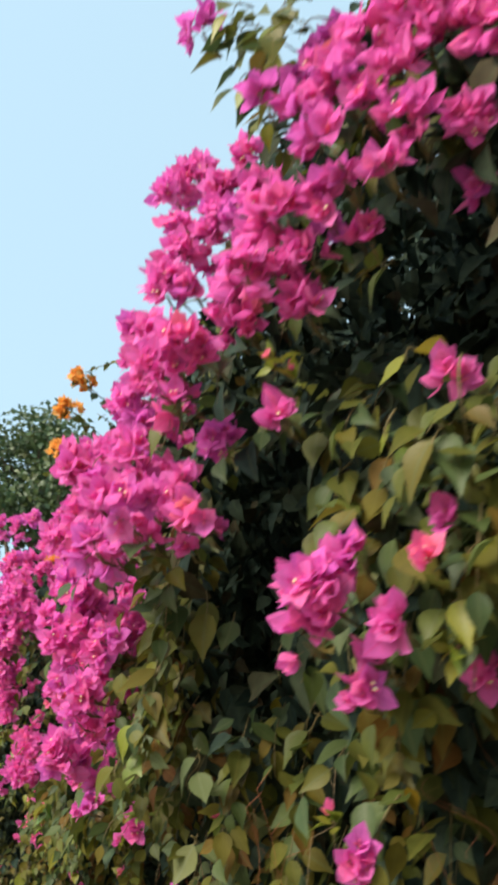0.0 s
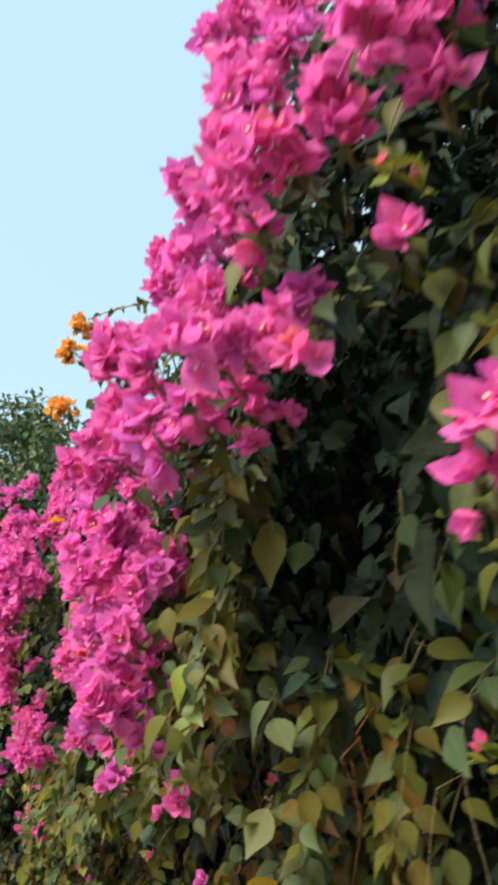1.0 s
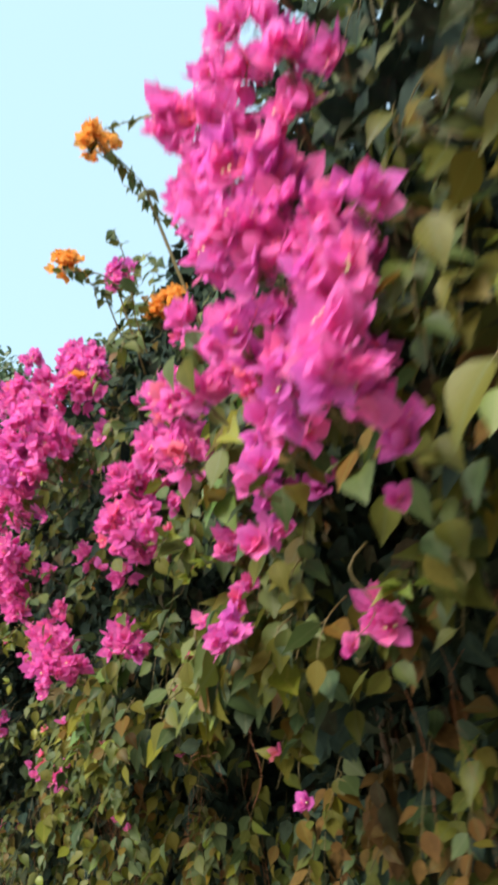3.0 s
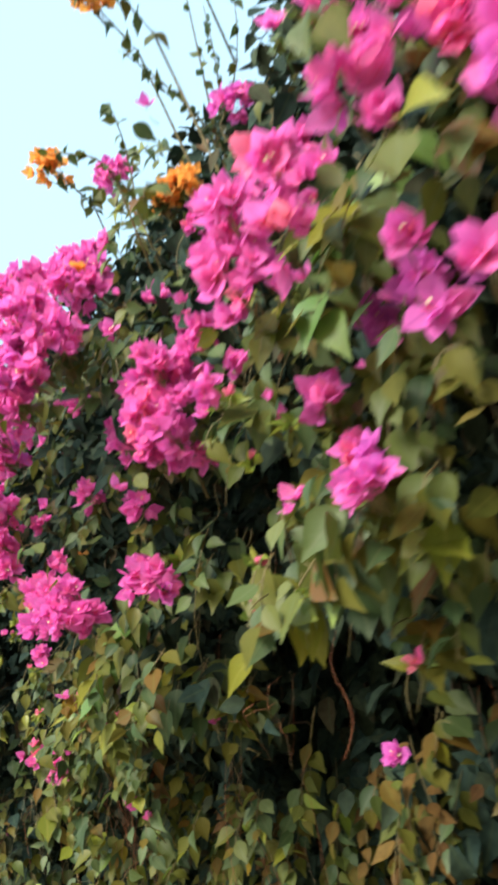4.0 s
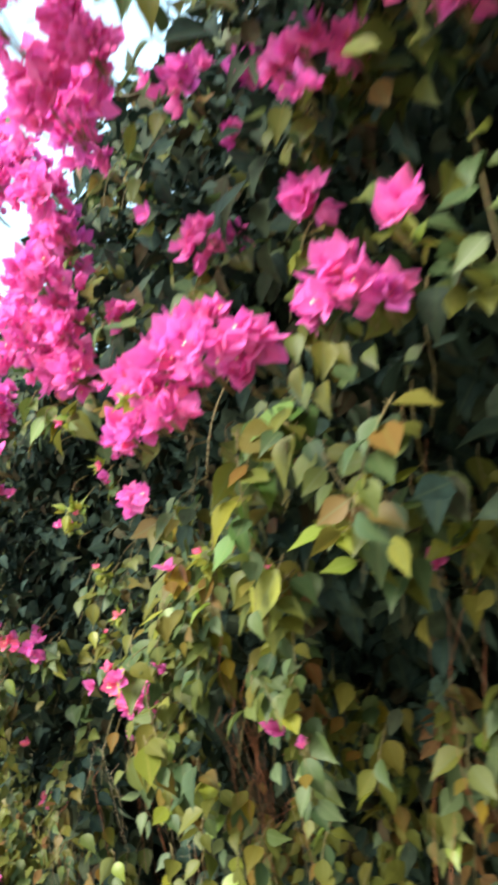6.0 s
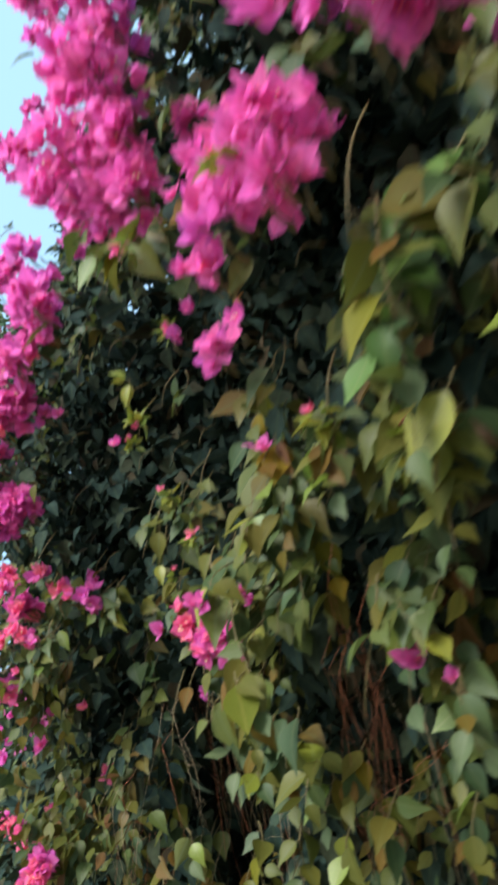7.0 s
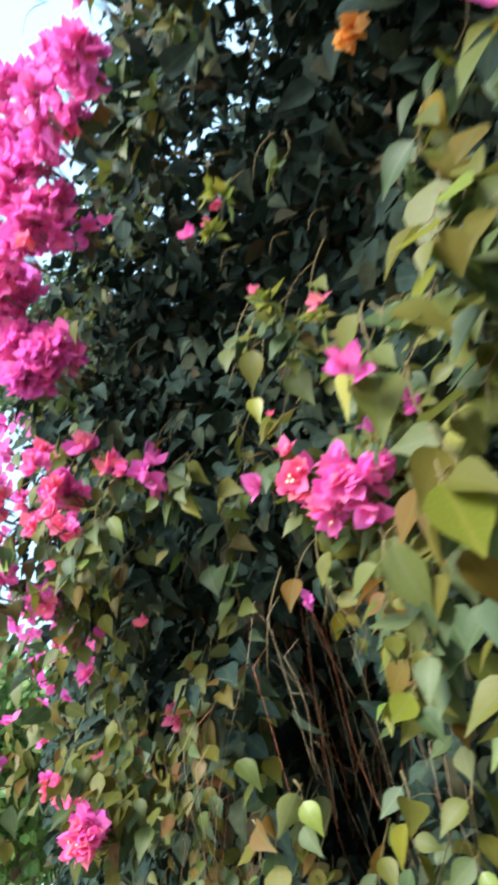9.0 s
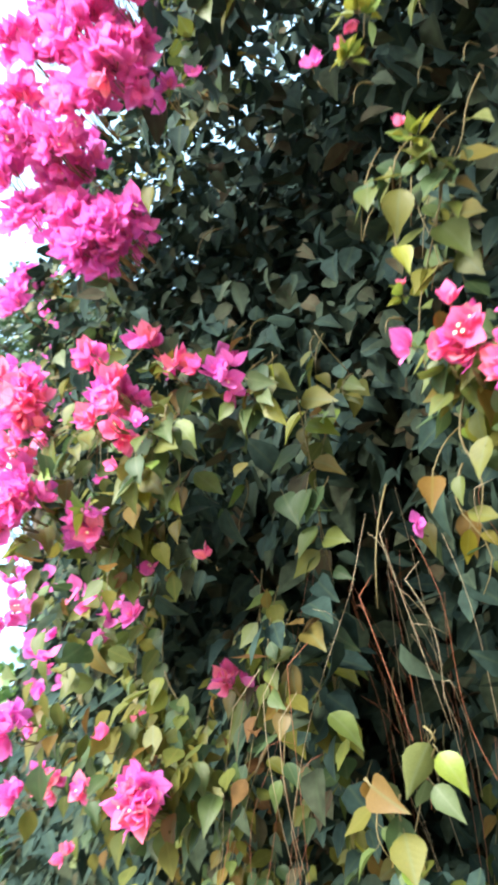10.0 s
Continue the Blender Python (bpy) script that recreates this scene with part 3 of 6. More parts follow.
# leaf tufts, likewise
TUFT_1a = [
    (31, 43, 230, 1.9), (29, 43, 237, 1.6), (26, 46, 234, 1.6), (27, 46, 226, 1.6),
    (20, 47, 246, 2.4), (19, 48, 246, 3.2), (21, 48, 241, 2.7), (18, 50, 255, 3.0),
    (17, 51, 245, 3.2), (19, 52, 240, 3.2), (17, 53, 253, 3.0), (38, 53, 192, 2.5),
    (12, 56, 260, 2.4), (43, 56, 182, 2.4), (14, 58, 259, 3.6), (18, 58, 252, 2.8),
    (39, 59, 208, 2.3), (12, 59, 260, 2.8), (43, 59, 178, 2.1), (17, 59, 253, 3.6),
    (15, 59, 256, 2.8), (37, 60, 223, 2.1), (20, 61, 248, 3.1), (16, 63, 256, 2.5),
]
TUFT_1b = [
    (18, 64, 254, 2.9), (39, 64, 196, 3.2), (35, 65, 202, 2.9), (21, 65, 251, 2.9),
    (37, 73, 198, 3.1), (15, 74, 219, 2.2), (47, 77, 174, 2.5), (24, 80, 201, 2.5),
    (17, 81, 207, 2.9), (17, 82, 206, 2.2), (48, 83, 162, 2.5), (16, 85, 213, 2.4),
    (14, 86, 250, 2.8), (14, 87, 217, 2.2), (51, 88, 170, 2.1), (19, 92, 201, 2.4),
    (48, 93, 171, 2.2), (21, 95, 202, 2.1),
]
TUFT_2a = [
    (11, 110, 214, 2.1), (16, 111, 226, 2.9), (14, 113, 230, 2.3), (52, 113, 181, 3.1),
    (10, 113, 203, 2.0), (12, 116, 202, 2.0), (35, 121, 195, 2.8), (29, 123, 193, 2.2),
    (29, 124, 188, 3.7), (30, 124, 183, 2.6), (27, 125, 178, 2.2), (29, 126, 201, 3.5),
    (26, 129, 172, 2.2), (27, 131, 202, 2.4), (27, 137, 194, 2.8), (54, 146, 183, 3.8),
    (36, 146, 221, 2.4),
]
TUFT_3a = [
    (35, 150, 216, 2.1), (55, 151, 169, 2.9), (48, 153, 179, 2.3), (47, 157, 181, 2.4),
    (55, 157, 170, 3.3), (41, 157, 172, 4.3), (43, 158, 173, 3.5), (47, 160, 184, 4.0),
    (22, 168, 188, 2.5), (34, 169, 168, 3.2), (71, 174, 164, 4.4), (28, 182, 198, 2.6),
    (37, 182, 180, 2.8), (30, 185, 198, 3.0), (30, 185, 200, 2.7), (34, 192, 207, 3.4),
    (40, 194, 176, 2.3), (32, 194, 205, 3.4), (42, 196, 172, 2.9), (34, 196, 203, 2.4),
    (33, 196, 215, 3.2), (32, 198, 208, 1.9), (35, 199, 174, 1.9), (51, 200, 172, 3.2),
]
TUFT_3b = [
    (45, 201, 185, 2.6), (32, 205, 207, 1.8), (35, 205, 171, 4.1), (33, 207, 204, 2.1),
    (47, 208, 165, 2.8), (31, 208, 204, 2.9), (48, 209, 163, 4.1), (30, 209, 210, 1.5),
]
TUFT_4a = [
    (37, 211, 175, 2.8), (30, 212, 171, 3.7), (47, 213, 168, 1.5), (32, 215, 196, 2.4),
    (31, 217, 170, 2.3), (38, 218, 172, 2.1), (19, 223, 243, 4.1), (35, 225, 177, 3.3),
    (31, 227, 201, 2.7), (60, 231, 166, 3.1), (73, 243, 163, 3.4), (75, 243, 169, 5.2),
    (40, 248, 210, 2.3), (30, 252, 296, 4.8), (29, 255, 284, 5.3), (15, 256, 238, 4.6),
    (14, 258, 233, 3.2), (16, 261, 236, 3.4), (23, 261, 243, 2.8),
]
TUFT_5a = [
    (28, 263, 307, 5.9), (20, 263, 236, 3.4), (30, 265, 283, 4.9), (23, 267, 278, 4.8),
    (12, 271, 237, 2.8), (47, 272, 200, 3.4), (20, 274, 244, 3.4), (25, 274, 313, 6.3),
    (28, 275, 302, 6.1), (43, 276, 217, 3.1), (38, 281, 179, 6.0), (17, 285, 248, 3.7),
    (37, 285, 214, 3.8), (88, 286, 162, 3.5), (23, 286, 315, 5.1), (71, 288, 201, 3.0),
    (51, 291, 194, 2.7), (39, 294, 210, 2.1), (42, 297, 180, 2.2), (28, 298, 192, 6.5),
    (63, 298, 181, 3.6), (68, 299, 193, 3.9), (67, 299, 184, 4.5), (42, 300, 199, 2.3),
]
TUFT_5b = [
    (87, 300, 160, 4.3), (57, 301, 188, 3.8), (29, 302, 205, 1.5), (29, 302, 204, 1.5),
    (81, 304, 166, 4.4), (48, 304, 187, 4.4), (36, 305, 194, 2.8), (77, 305, 178, 2.6),
    (30, 307, 223, 3.7), (34, 309, 199, 3.0),
]
TUFT_6a = [
    (49, 310, 198, 3.6), (35, 311, 194, 2.4), (41, 312, 177, 3.0), (31, 314, 199, 1.7),
    (42, 314, 194, 4.4), (40, 315, 180, 3.9), (18, 315, 220, 1.6), (43, 316, 178, 3.4),
    (76, 316, 163, 3.5), (38, 319, 197, 1.8), (44, 319, 184, 1.8), (72, 321, 158, 3.5),
    (17, 324, 237, 3.0), (36, 328, 201, 2.5), (40, 330, 188, 3.3), (39, 331, 189, 1.9),
    (15, 332, 213, 3.5), (16, 332, 215, 2.5), (35, 333, 201, 3.0), (11, 335, 220, 2.2),
    (13, 336, 217, 2.9), (68, 337, 162, 4.8), (56, 341, 174, 3.7), (36, 342, 192, 2.5),
]
TUFT_6b = [
    (33, 342, 200, 2.6), (58, 343, 164, 3.3), (53, 347, 178, 2.9), (73, 348, 172, 4.3),
    (58, 350, 179, 4.3), (65, 355, 162, 5.4), (39, 358, 191, 2.5), (34, 360, 183, 2.4),
    (37, 362, 169, 2.1), (40, 362, 188, 2.2), (40, 363, 176, 2.4), (70, 364, 152, 4.1),
    (41, 365, 207, 2.5), (45, 365, 181, 3.7), (56, 367, 202, 3.8), (59, 367, 153, 3.4),
    (41, 368, 169, 4.4), (36, 369, 183, 2.2), (36, 370, 168, 2.0), (61, 380, 161, 3.9),
]
TUFT_7a = [
    (46, 381, 190, 2.7), (54, 382, 160, 3.4), (22, 384, 242, 3.1), (33, 386, 235, 3.6),
    (27, 388, 234, 2.6), (41, 388, 226, 2.6), (29, 389, 229, 4.5), (36, 391, 223, 2.6),
    (55, 393, 166, 2.1), (37, 394, 213, 4.2), (30, 395, 223, 2.1), (40, 395, 219, 4.0),
    (34, 396, 212, 3.8), (38, 398, 198, 2.1), (33, 400, 208, 3.5), (53, 401, 170, 4.0),
    (33, 401, 214, 5.7), (53, 401, 166, 2.9), (5, 402, 254, 2.3), (8, 403, 254, 1.8),
    (53, 404, 173, 2.8), (35, 404, 195, 1.8), (-4, 405, 288, 3.7), (18, 410, 236, 1.9),
]
TUFT_7b = [
    (61, 411, 169, 7.5), (45, 412, 186, 3.2), (44, 428, 182, 7.1), (21, 429, 231, 4.1),
    (29, 430, 216, 2.5), (31, 433, 209, 3.9), (29, 433, 209, 3.3), (15, 434, 196, 3.3),
    (45, 434, 212, 3.4), (27, 434, 216, 4.0), (17, 435, 197, 4.5), (41, 439, 198, 3.3),
    (45, 443, 225, 5.3), (44, 443, 227, 4.5), (42, 443, 211, 3.6), (7, 444, 201, 2.9),
    (3, 448, 209, 4.0), (3, 449, 201, 3.9), (17, 450, 197, 3.4), (1, 461, 190, 2.9),
    (52, 462, 171, 4.8), (50, 463, 173, 5.2), (79, 475, 170, 4.0), (77, 479, 169, 4.6),
]
TUFT_7c = [
    (65, 479, 160, 5.2), (66, 482, 162, 5.1), (57, 483, 164, 4.5),
]
# dark hollows between the shoots: x, y, z, radius, and the way they run inward
HOLLOW_A = [
    (54, 361, 168, 4.6, 44, 86, 22),
    (62, 371, 161, 3.3, 47, 86, 14),
    (51, 370, 170, 4.3, 48, 82, 28),
    (45, 404, 169, 4.4, 35, 90, 23),
    (49, 418, 172, 4.6, 36, 89, 25),
    (71, 463, 171, 7.5, 38, 90, 17),
    (74, 469, 160, 6.4, 39, 91, 9),
    (58, 462, 174, 5.9, 39, 89, 22),
    (69, 478, 164, 6.4, 41, 89, 14),
    (60, 460, 178, 4.5, 47, 83, 29),
    (69, 471, 172, 3.9, 48, 84, 22),
    (24, 83, 193, 6.0, 33, 72, 60),
    (27, 78, 195, 4.8, 38, 66, 63),
]
HOLLOW_B = [
    (30, 86, 193, 5.1, 39, 72, 57),
    (36, 89, 190, 3.6, 44, 73, 51),
    (38, 114, 203, 4.8, 36, 78, 50),
    (34, 114, 201, 6.1, 48, 57, 65),
    (34, 120, 195, 5.6, 48, 64, 58),
    (38, 121, 188, 4.8, 54, 66, 51),
    (30, 157, 182, 3.2, 52, 56, 64),
    (39, 173, 183, 4.5, 53, 65, 53),
    (36, 162, 179, 3.9, 56, 60, 56),
    (73, 271, 172, 7.0, 44, 87, 18),
    (51, 241, 173, 3.8, 40, 88, 23),
    (45, 222, 166, 4.5, 56, 76, 31),
    (44, 229, 171, 4.3, 50, 79, 35),
]
HOLLOW_C = [
    (35, 223, 181, 2.4, 42, 75, 49),
    (66, 241, 167, 5.1, 61, 74, 24),
    (37, 237, 178, 2.3, 39, 82, 40),
    (47, 251, 205, 5.8, 50, 52, 68),
    (63, 272, 202, 6.3, 56, 61, 55),
    (44, 275, 196, 2.9, 44, 71, 54),
    (67, 329, 175, 4.6, 45, 86, 23),
    (72, 309, 170, 4.0, 54, 80, 21),
    (73, 293, 192, 3.6, 57, 71, 40),
    (29, 287, 205, 2.4, 26, 76, 58),
    (24, 385, 207, 5.4, 12, 93, 34),
    (30, 313, 199, 4.5, 32, 61, 71),
    (30, 303, 200, 3.1, 34, 52, 77),
]
HOLLOW_D = [
    (32, 299, 205, 2.8, 36, 45, 81),
    (35, 377, 218, 8.2, 21, 80, 54),
    (27, 386, 236, 6.8, 14, 78, 60),
    (17, 400, 235, 8.3, 8, 82, 56),
    (23, 421, 226, 7.7, 10, 87, 46),
    (36, 326, 200, 3.3, 35, 68, 64),
    (21, 305, 219, 2.9, 18, 46, 86),
    (19, 311, 226, 2.9, 14, 48, 86),
    (30, 420, 212, 6.2, 14, 90, 40),
    (51, 354, 190, 3.2, 42, 80, 42),
    (35, 397, 208, 3.9, 20, 87, 43),
    (31, 370, 240, 6.3, 20, 52, 82),
    (33, 359, 216, 5.0, 27, 55, 78),
]
HOLLOW_E = [
    (26, 390, 229, 5.1, 14, 68, 71),
    (25, 397, 221, 5.2, 13, 74, 64),
    (37, 394, 217, 3.4, 24, 73, 62),
    (27, 426, 229, 6.9, 23, 62, 74),
    (32, 416, 218, 6.9, 30, 60, 73),
    (46, 436, 197, 6.6, 41, 75, 51),
    (50, 439, 186, 5.6, 45, 78, 42),
    (23, 412, 229, 3.8, 21, 54, 81),
    (36, 469, 202, 4.5, 26, 84, 45),
    (28, 463, 187, 4.0, 23, 89, 37),
    (27, 398, 213, 3.8, 30, 51, 80),
    (28, 77, 191, 5.4, 28, 84, 44),
    (36, 98, 190, 4.8, 30, 88, 35),
]
HOLLOW_F = [
    (31, 75, 199, 3.5, 31, 80, 51),
    (41, 55, 221, 6.2, 39, 56, 72),
    (42, 49, 223, 4.6, 41, 51, 75),
    (34, 54, 223, 2.7, 33, 56, 75),
    (32, 111, 201, 4.7, 47, 55, 67),
    (36, 116, 199, 3.7, 50, 59, 62),
    (45, 160, 167, 3.0, 47, 85, 20),
    (42, 174, 189, 3.6, 53, 62, 56),
    (30, 155, 180, 2.2, 53, 55, 64),
    (37, 170, 176, 2.6, 55, 67, 49),
    (46, 233, 169, 5.7, 50, 80, 31),
    (46, 222, 168, 3.4, 56, 75, 34),
    (46, 255, 201, 3.5, 37, 77, 49),
]
HOLLOW_G = [
    (41, 241, 201, 3.2, 37, 74, 55),
    (54, 291, 196, 3.3, 35, 86, 36),
    (57, 267, 204, 4.3, 57, 53, 61),
    (54, 262, 209, 4.1, 55, 48, 67),
    (63, 275, 200, 3.0, 60, 57, 55),
    (33, 324, 205, 4.6, 31, 65, 68),
    (34, 328, 198, 3.3, 33, 70, 62),
    (36, 369, 216, 4.9, 23, 79, 55),
    (24, 406, 224, 6.0, 11, 86, 49),
    (31, 300, 205, 3.1, 34, 45, 81),
    (31, 421, 213, 3.1, 15, 90, 40),
    (26, 400, 218, 5.6, 14, 73, 66),
    (22, 400, 225, 4.1, 10, 70, 70),
]
HOLLOW_H = [
    (37, 375, 237, 6.0, 24, 50, 83),
    (38, 375, 218, 4.0, 29, 57, 76),
    (44, 421, 183, 2.0, 30, 89, 33),
    (51, 436, 179, 2.7, 32, 90, 26),
    (26, 407, 211, 6.1, 28, 58, 75),
    (46, 435, 198, 6.2, 41, 74, 51),
    (48, 438, 189, 6.0, 43, 77, 44),
    (53, 447, 186, 5.5, 45, 80, 38),
    (45, 423, 203, 4.6, 42, 67, 60),
    (34, 439, 205, 3.4, 30, 76, 56),
    (36, 450, 199, 3.6, 30, 81, 49),
    (42, 458, 193, 4.1, 33, 84, 42),
    (48, 426, 199, 4.6, 45, 69, 55),
]
HOLLOW_I = [
    (38, 413, 207, 5.0, 38, 61, 68),
    (35, 119, 197, 4.4, 49, 63, 59),
    (34, 122, 186, 3.6, 51, 69, 49),
    (43, 110, 188, 4.4, 33, 89, 30),
    (47, 103, 180, 3.2, 39, 88, 25),
    (43, 56, 215, 4.7, 42, 59, 67),
    (45, 247, 208, 5.0, 48, 47, 73),
    (60, 266, 207, 6.1, 55, 57, 60),
    (67, 291, 197, 3.5, 53, 70, 45),
    (50, 290, 197, 2.5, 43, 75, 48),
    (66, 299, 191, 3.6, 52, 75, 39),
    (20, 332, 202, 3.8, 23, 58, 77),
    (31, 388, 229, 5.1, 20, 74, 63),
]
HOLLOW_J = [
    (37, 364, 203, 3.1, 32, 74, 58),
    (33, 378, 192, 2.8, 28, 83, 46),
    (53, 352, 191, 3.5, 52, 67, 51),
    (26, 328, 203, 3.3, 30, 53, 78),
    (27, 332, 199, 2.8, 31, 59, 73),
    (32, 380, 242, 6.0, 19, 57, 79),
    (39, 379, 228, 4.9, 26, 61, 73),
    (25, 389, 232, 3.4, 14, 66, 72),
    (26, 428, 228, 4.3, 22, 63, 73),
    (44, 435, 222, 5.5, 35, 66, 65),
    (24, 405, 215, 5.4, 26, 55, 78),
    (33, 411, 212, 5.0, 33, 59, 72),
    (22, 420, 235, 4.2, 19, 57, 79),
]
HOLLOW_K = [
    (33, 412, 213, 2.6, 19, 78, 58),
    (39, 374, 231, 5.0, 27, 51, 81),
    (33, 376, 242, 5.3, 19, 49, 84),
    (27, 305, 199, 3.1, 31, 55, 77),
    (30, 328, 201, 2.6, 28, 70, 64),
    (15, 409, 233, 6.1, 6, 84, 53),
    (26, 405, 212, 4.0, 13, 88, 43),
    (51, 255, 210, 3.9, 54, 43, 71),
    (72, 287, 198, 3.4, 62, 61, 48),
    (54, 262, 183, 5.2, 44, 82, 34),
    (52, 223, 166, 3.5, 61, 73, 29),
    (33, 215, 176, 2.1, 45, 74, 49),
    (35, 162, 183, 3.0, 54, 59, 59),
]
HOLLOW_L = [
    (38, 174, 182, 2.8, 52, 67, 52),
    (32, 115, 202, 3.7, 46, 59, 66),
    (26, 110, 202, 2.9, 42, 57, 70),
    (39, 120, 192, 3.7, 53, 64, 54),
    (61, 202, 168, 4.2, 44, 88, 15),
    (37, 119, 200, 4.9, 26, 88, 37),
    (31, 77, 186, 3.3, 32, 85, 39),
    (28, 82, 198, 4.4, 26, 83, 48),
    (29, 66, 212, 3.5, 29, 69, 65),
    (32, 62, 215, 4.1, 31, 65, 68),
    (44, 53, 216, 5.3, 44, 56, 69),
    (39, 58, 216, 3.4, 39, 61, 68),
    (34, 364, 216, 6.6, 28, 68, 66),
]
HOLLOW_M = [
    (29, 395, 216, 5.0, 20, 80, 55),
    (18, 339, 213, 2.5, 17, 58, 79),
    (28, 396, 221, 5.2, 17, 73, 65),
]
# wide dark pits, likewise
PIT_01 = [
    (27, 76, 192, 6.0, 28, 84, 46), (28, 77, 189, 6.0, 29, 86, 43),
    (28, 84, 183, 4.2, 28, 89, 35), (33, 50, 210, 3.7, 37, 60, 70),
    (33, 46, 205, 3.4, 40, 59, 70), (33, 42, 202, 3.3, 42, 58, 70),
    (32, 39, 205, 2.7, 41, 53, 74), (30, 60, 211, 2.7, 31, 67, 68),
    (32, 59, 211, 2.7, 33, 66, 68), (30, 41, 213, 2.4, 36, 51, 78),
    (31, 39, 211, 2.3, 37, 50, 78), (25, 78, 189, 6.0, 38, 71, 59),
    (28, 86, 184, 5.3, 39, 78, 48), (25, 86, 186, 3.7, 35, 78, 51),
]
PIT_02 = [
    (21, 77, 207, 3.4, 27, 60, 75), (23, 72, 210, 2.3, 31, 55, 78),
    (24, 71, 208, 2.2, 32, 54, 78), (29, 63, 210, 3.4, 39, 44, 81),
    (30, 64, 209, 3.4, 40, 45, 80), (29, 74, 198, 2.7, 41, 61, 68),
    (31, 94, 181, 2.3, 40, 82, 41), (32, 93, 181, 2.3, 42, 81, 41),
    (31, 114, 168, 2.7, 34, 92, 21), (31, 115, 166, 2.7, 34, 92, 19),
    (21, 99, 190, 2.8, 46, 54, 70), (22, 105, 190, 2.0, 44, 60, 66),
    (22, 103, 188, 1.9, 46, 59, 66), (24, 102, 188, 1.9, 48, 58, 66),
]
PIT_03 = [
    (24, 101, 186, 1.4, 50, 58, 65), (25, 103, 186, 1.5, 51, 59, 63),
    (27, 105, 186, 1.5, 52, 61, 60), (34, 116, 185, 2.3, 53, 66, 52),
    (28, 126, 164, 2.2, 49, 83, 27), (28, 126, 163, 2.2, 49, 84, 25),
    (19, 111, 201, 1.7, 34, 60, 72), (32, 161, 187, 2.1, 50, 56, 66),
    (33, 162, 185, 2.1, 51, 58, 64), (34, 166, 180, 2.1, 53, 64, 56),
    (35, 167, 179, 2.1, 53, 65, 54), (36, 165, 176, 2.5, 56, 64, 52),
    (44, 213, 165, 3.9, 44, 87, 23), (44, 217, 159, 4.0, 43, 89, 17),
]
PIT_04 = [
    (36, 176, 176, 1.7, 51, 72, 46), (38, 178, 176, 1.7, 51, 73, 45),
    (44, 181, 167, 2.9, 58, 74, 33), (35, 213, 192, 3.3, 33, 82, 46),
    (33, 157, 184, 1.0, 54, 53, 65), (34, 158, 184, 1.0, 54, 55, 64),
    (35, 159, 183, 1.0, 55, 56, 62), (33, 249, 207, 2.2, 24, 86, 45),
    (32, 238, 202, 2.0, 25, 86, 45), (33, 234, 200, 1.9, 27, 85, 45),
    (51, 248, 174, 4.7, 47, 82, 32), (55, 246, 174, 4.7, 51, 80, 31),
    (41, 220, 168, 3.4, 53, 77, 35), (48, 250, 175, 3.1, 44, 84, 32),
]
PIT_05 = [
    (48, 251, 173, 3.1, 44, 84, 30), (57, 257, 168, 5.0, 49, 84, 24),
    (54, 262, 162, 4.3, 46, 87, 18), (34, 235, 193, 4.2, 34, 76, 54),
    (35, 220, 190, 1.9, 40, 70, 59), (35, 220, 190, 1.9, 41, 70, 59),
    (36, 236, 190, 2.1, 36, 78, 51), (36, 234, 189, 2.1, 37, 77, 51),
    (38, 252, 180, 3.9, 35, 86, 37), (21, 260, 220, 3.8, 16, 77, 62),
    (34, 292, 219, 3.4, 21, 84, 50), (40, 213, 171, 2.1, 55, 72, 42),
    (40, 214, 170, 2.1, 55, 73, 40), (33, 236, 194, 3.1, 47, 46, 75),
]
PIT_06 = [
    (36, 238, 191, 3.1, 51, 49, 70), (36, 239, 190, 3.1, 51, 51, 69),
    (39, 243, 185, 2.1, 55, 56, 62), (41, 245, 184, 2.1, 56, 58, 59),
    (41, 247, 182, 2.1, 57, 60, 57), (38, 247, 186, 1.6, 52, 60, 61),
    (39, 249, 186, 1.6, 52, 61, 60), (41, 250, 179, 3.2, 56, 64, 52),
    (38, 259, 181, 2.3, 48, 71, 51), (38, 260, 180, 2.3, 49, 72, 49),
    (45, 254, 173, 1.6, 60, 68, 42), (45, 255, 172, 1.6, 60, 69, 41),
    (43, 258, 173, 1.7, 56, 72, 42), (64, 289, 169, 4.9, 58, 78, 25),
]
PIT_07 = [
    (52, 311, 175, 3.7, 41, 87, 27), (54, 310, 175, 3.7, 43, 86, 27),
    (20, 387, 242, 4.6, 9, 87, 48), (20, 374, 236, 4.3, 10, 87, 48),
    (17, 401, 237, 9.7, 8, 90, 43), (27, 407, 221, 4.9, 12, 92, 36),
    (27, 408, 218, 4.9, 12, 93, 35), (28, 409, 215, 4.9, 12, 93, 33),
    (31, 319, 203, 3.0, 23, 86, 46), (31, 315, 201, 2.9, 24, 86, 46),
    (32, 299, 220, 1.9, 25, 75, 61), (32, 300, 219, 1.9, 25, 76, 61),
    (33, 301, 218, 1.9, 25, 76, 60), (19, 260, 219, 1.8, 19, 58, 79),
]
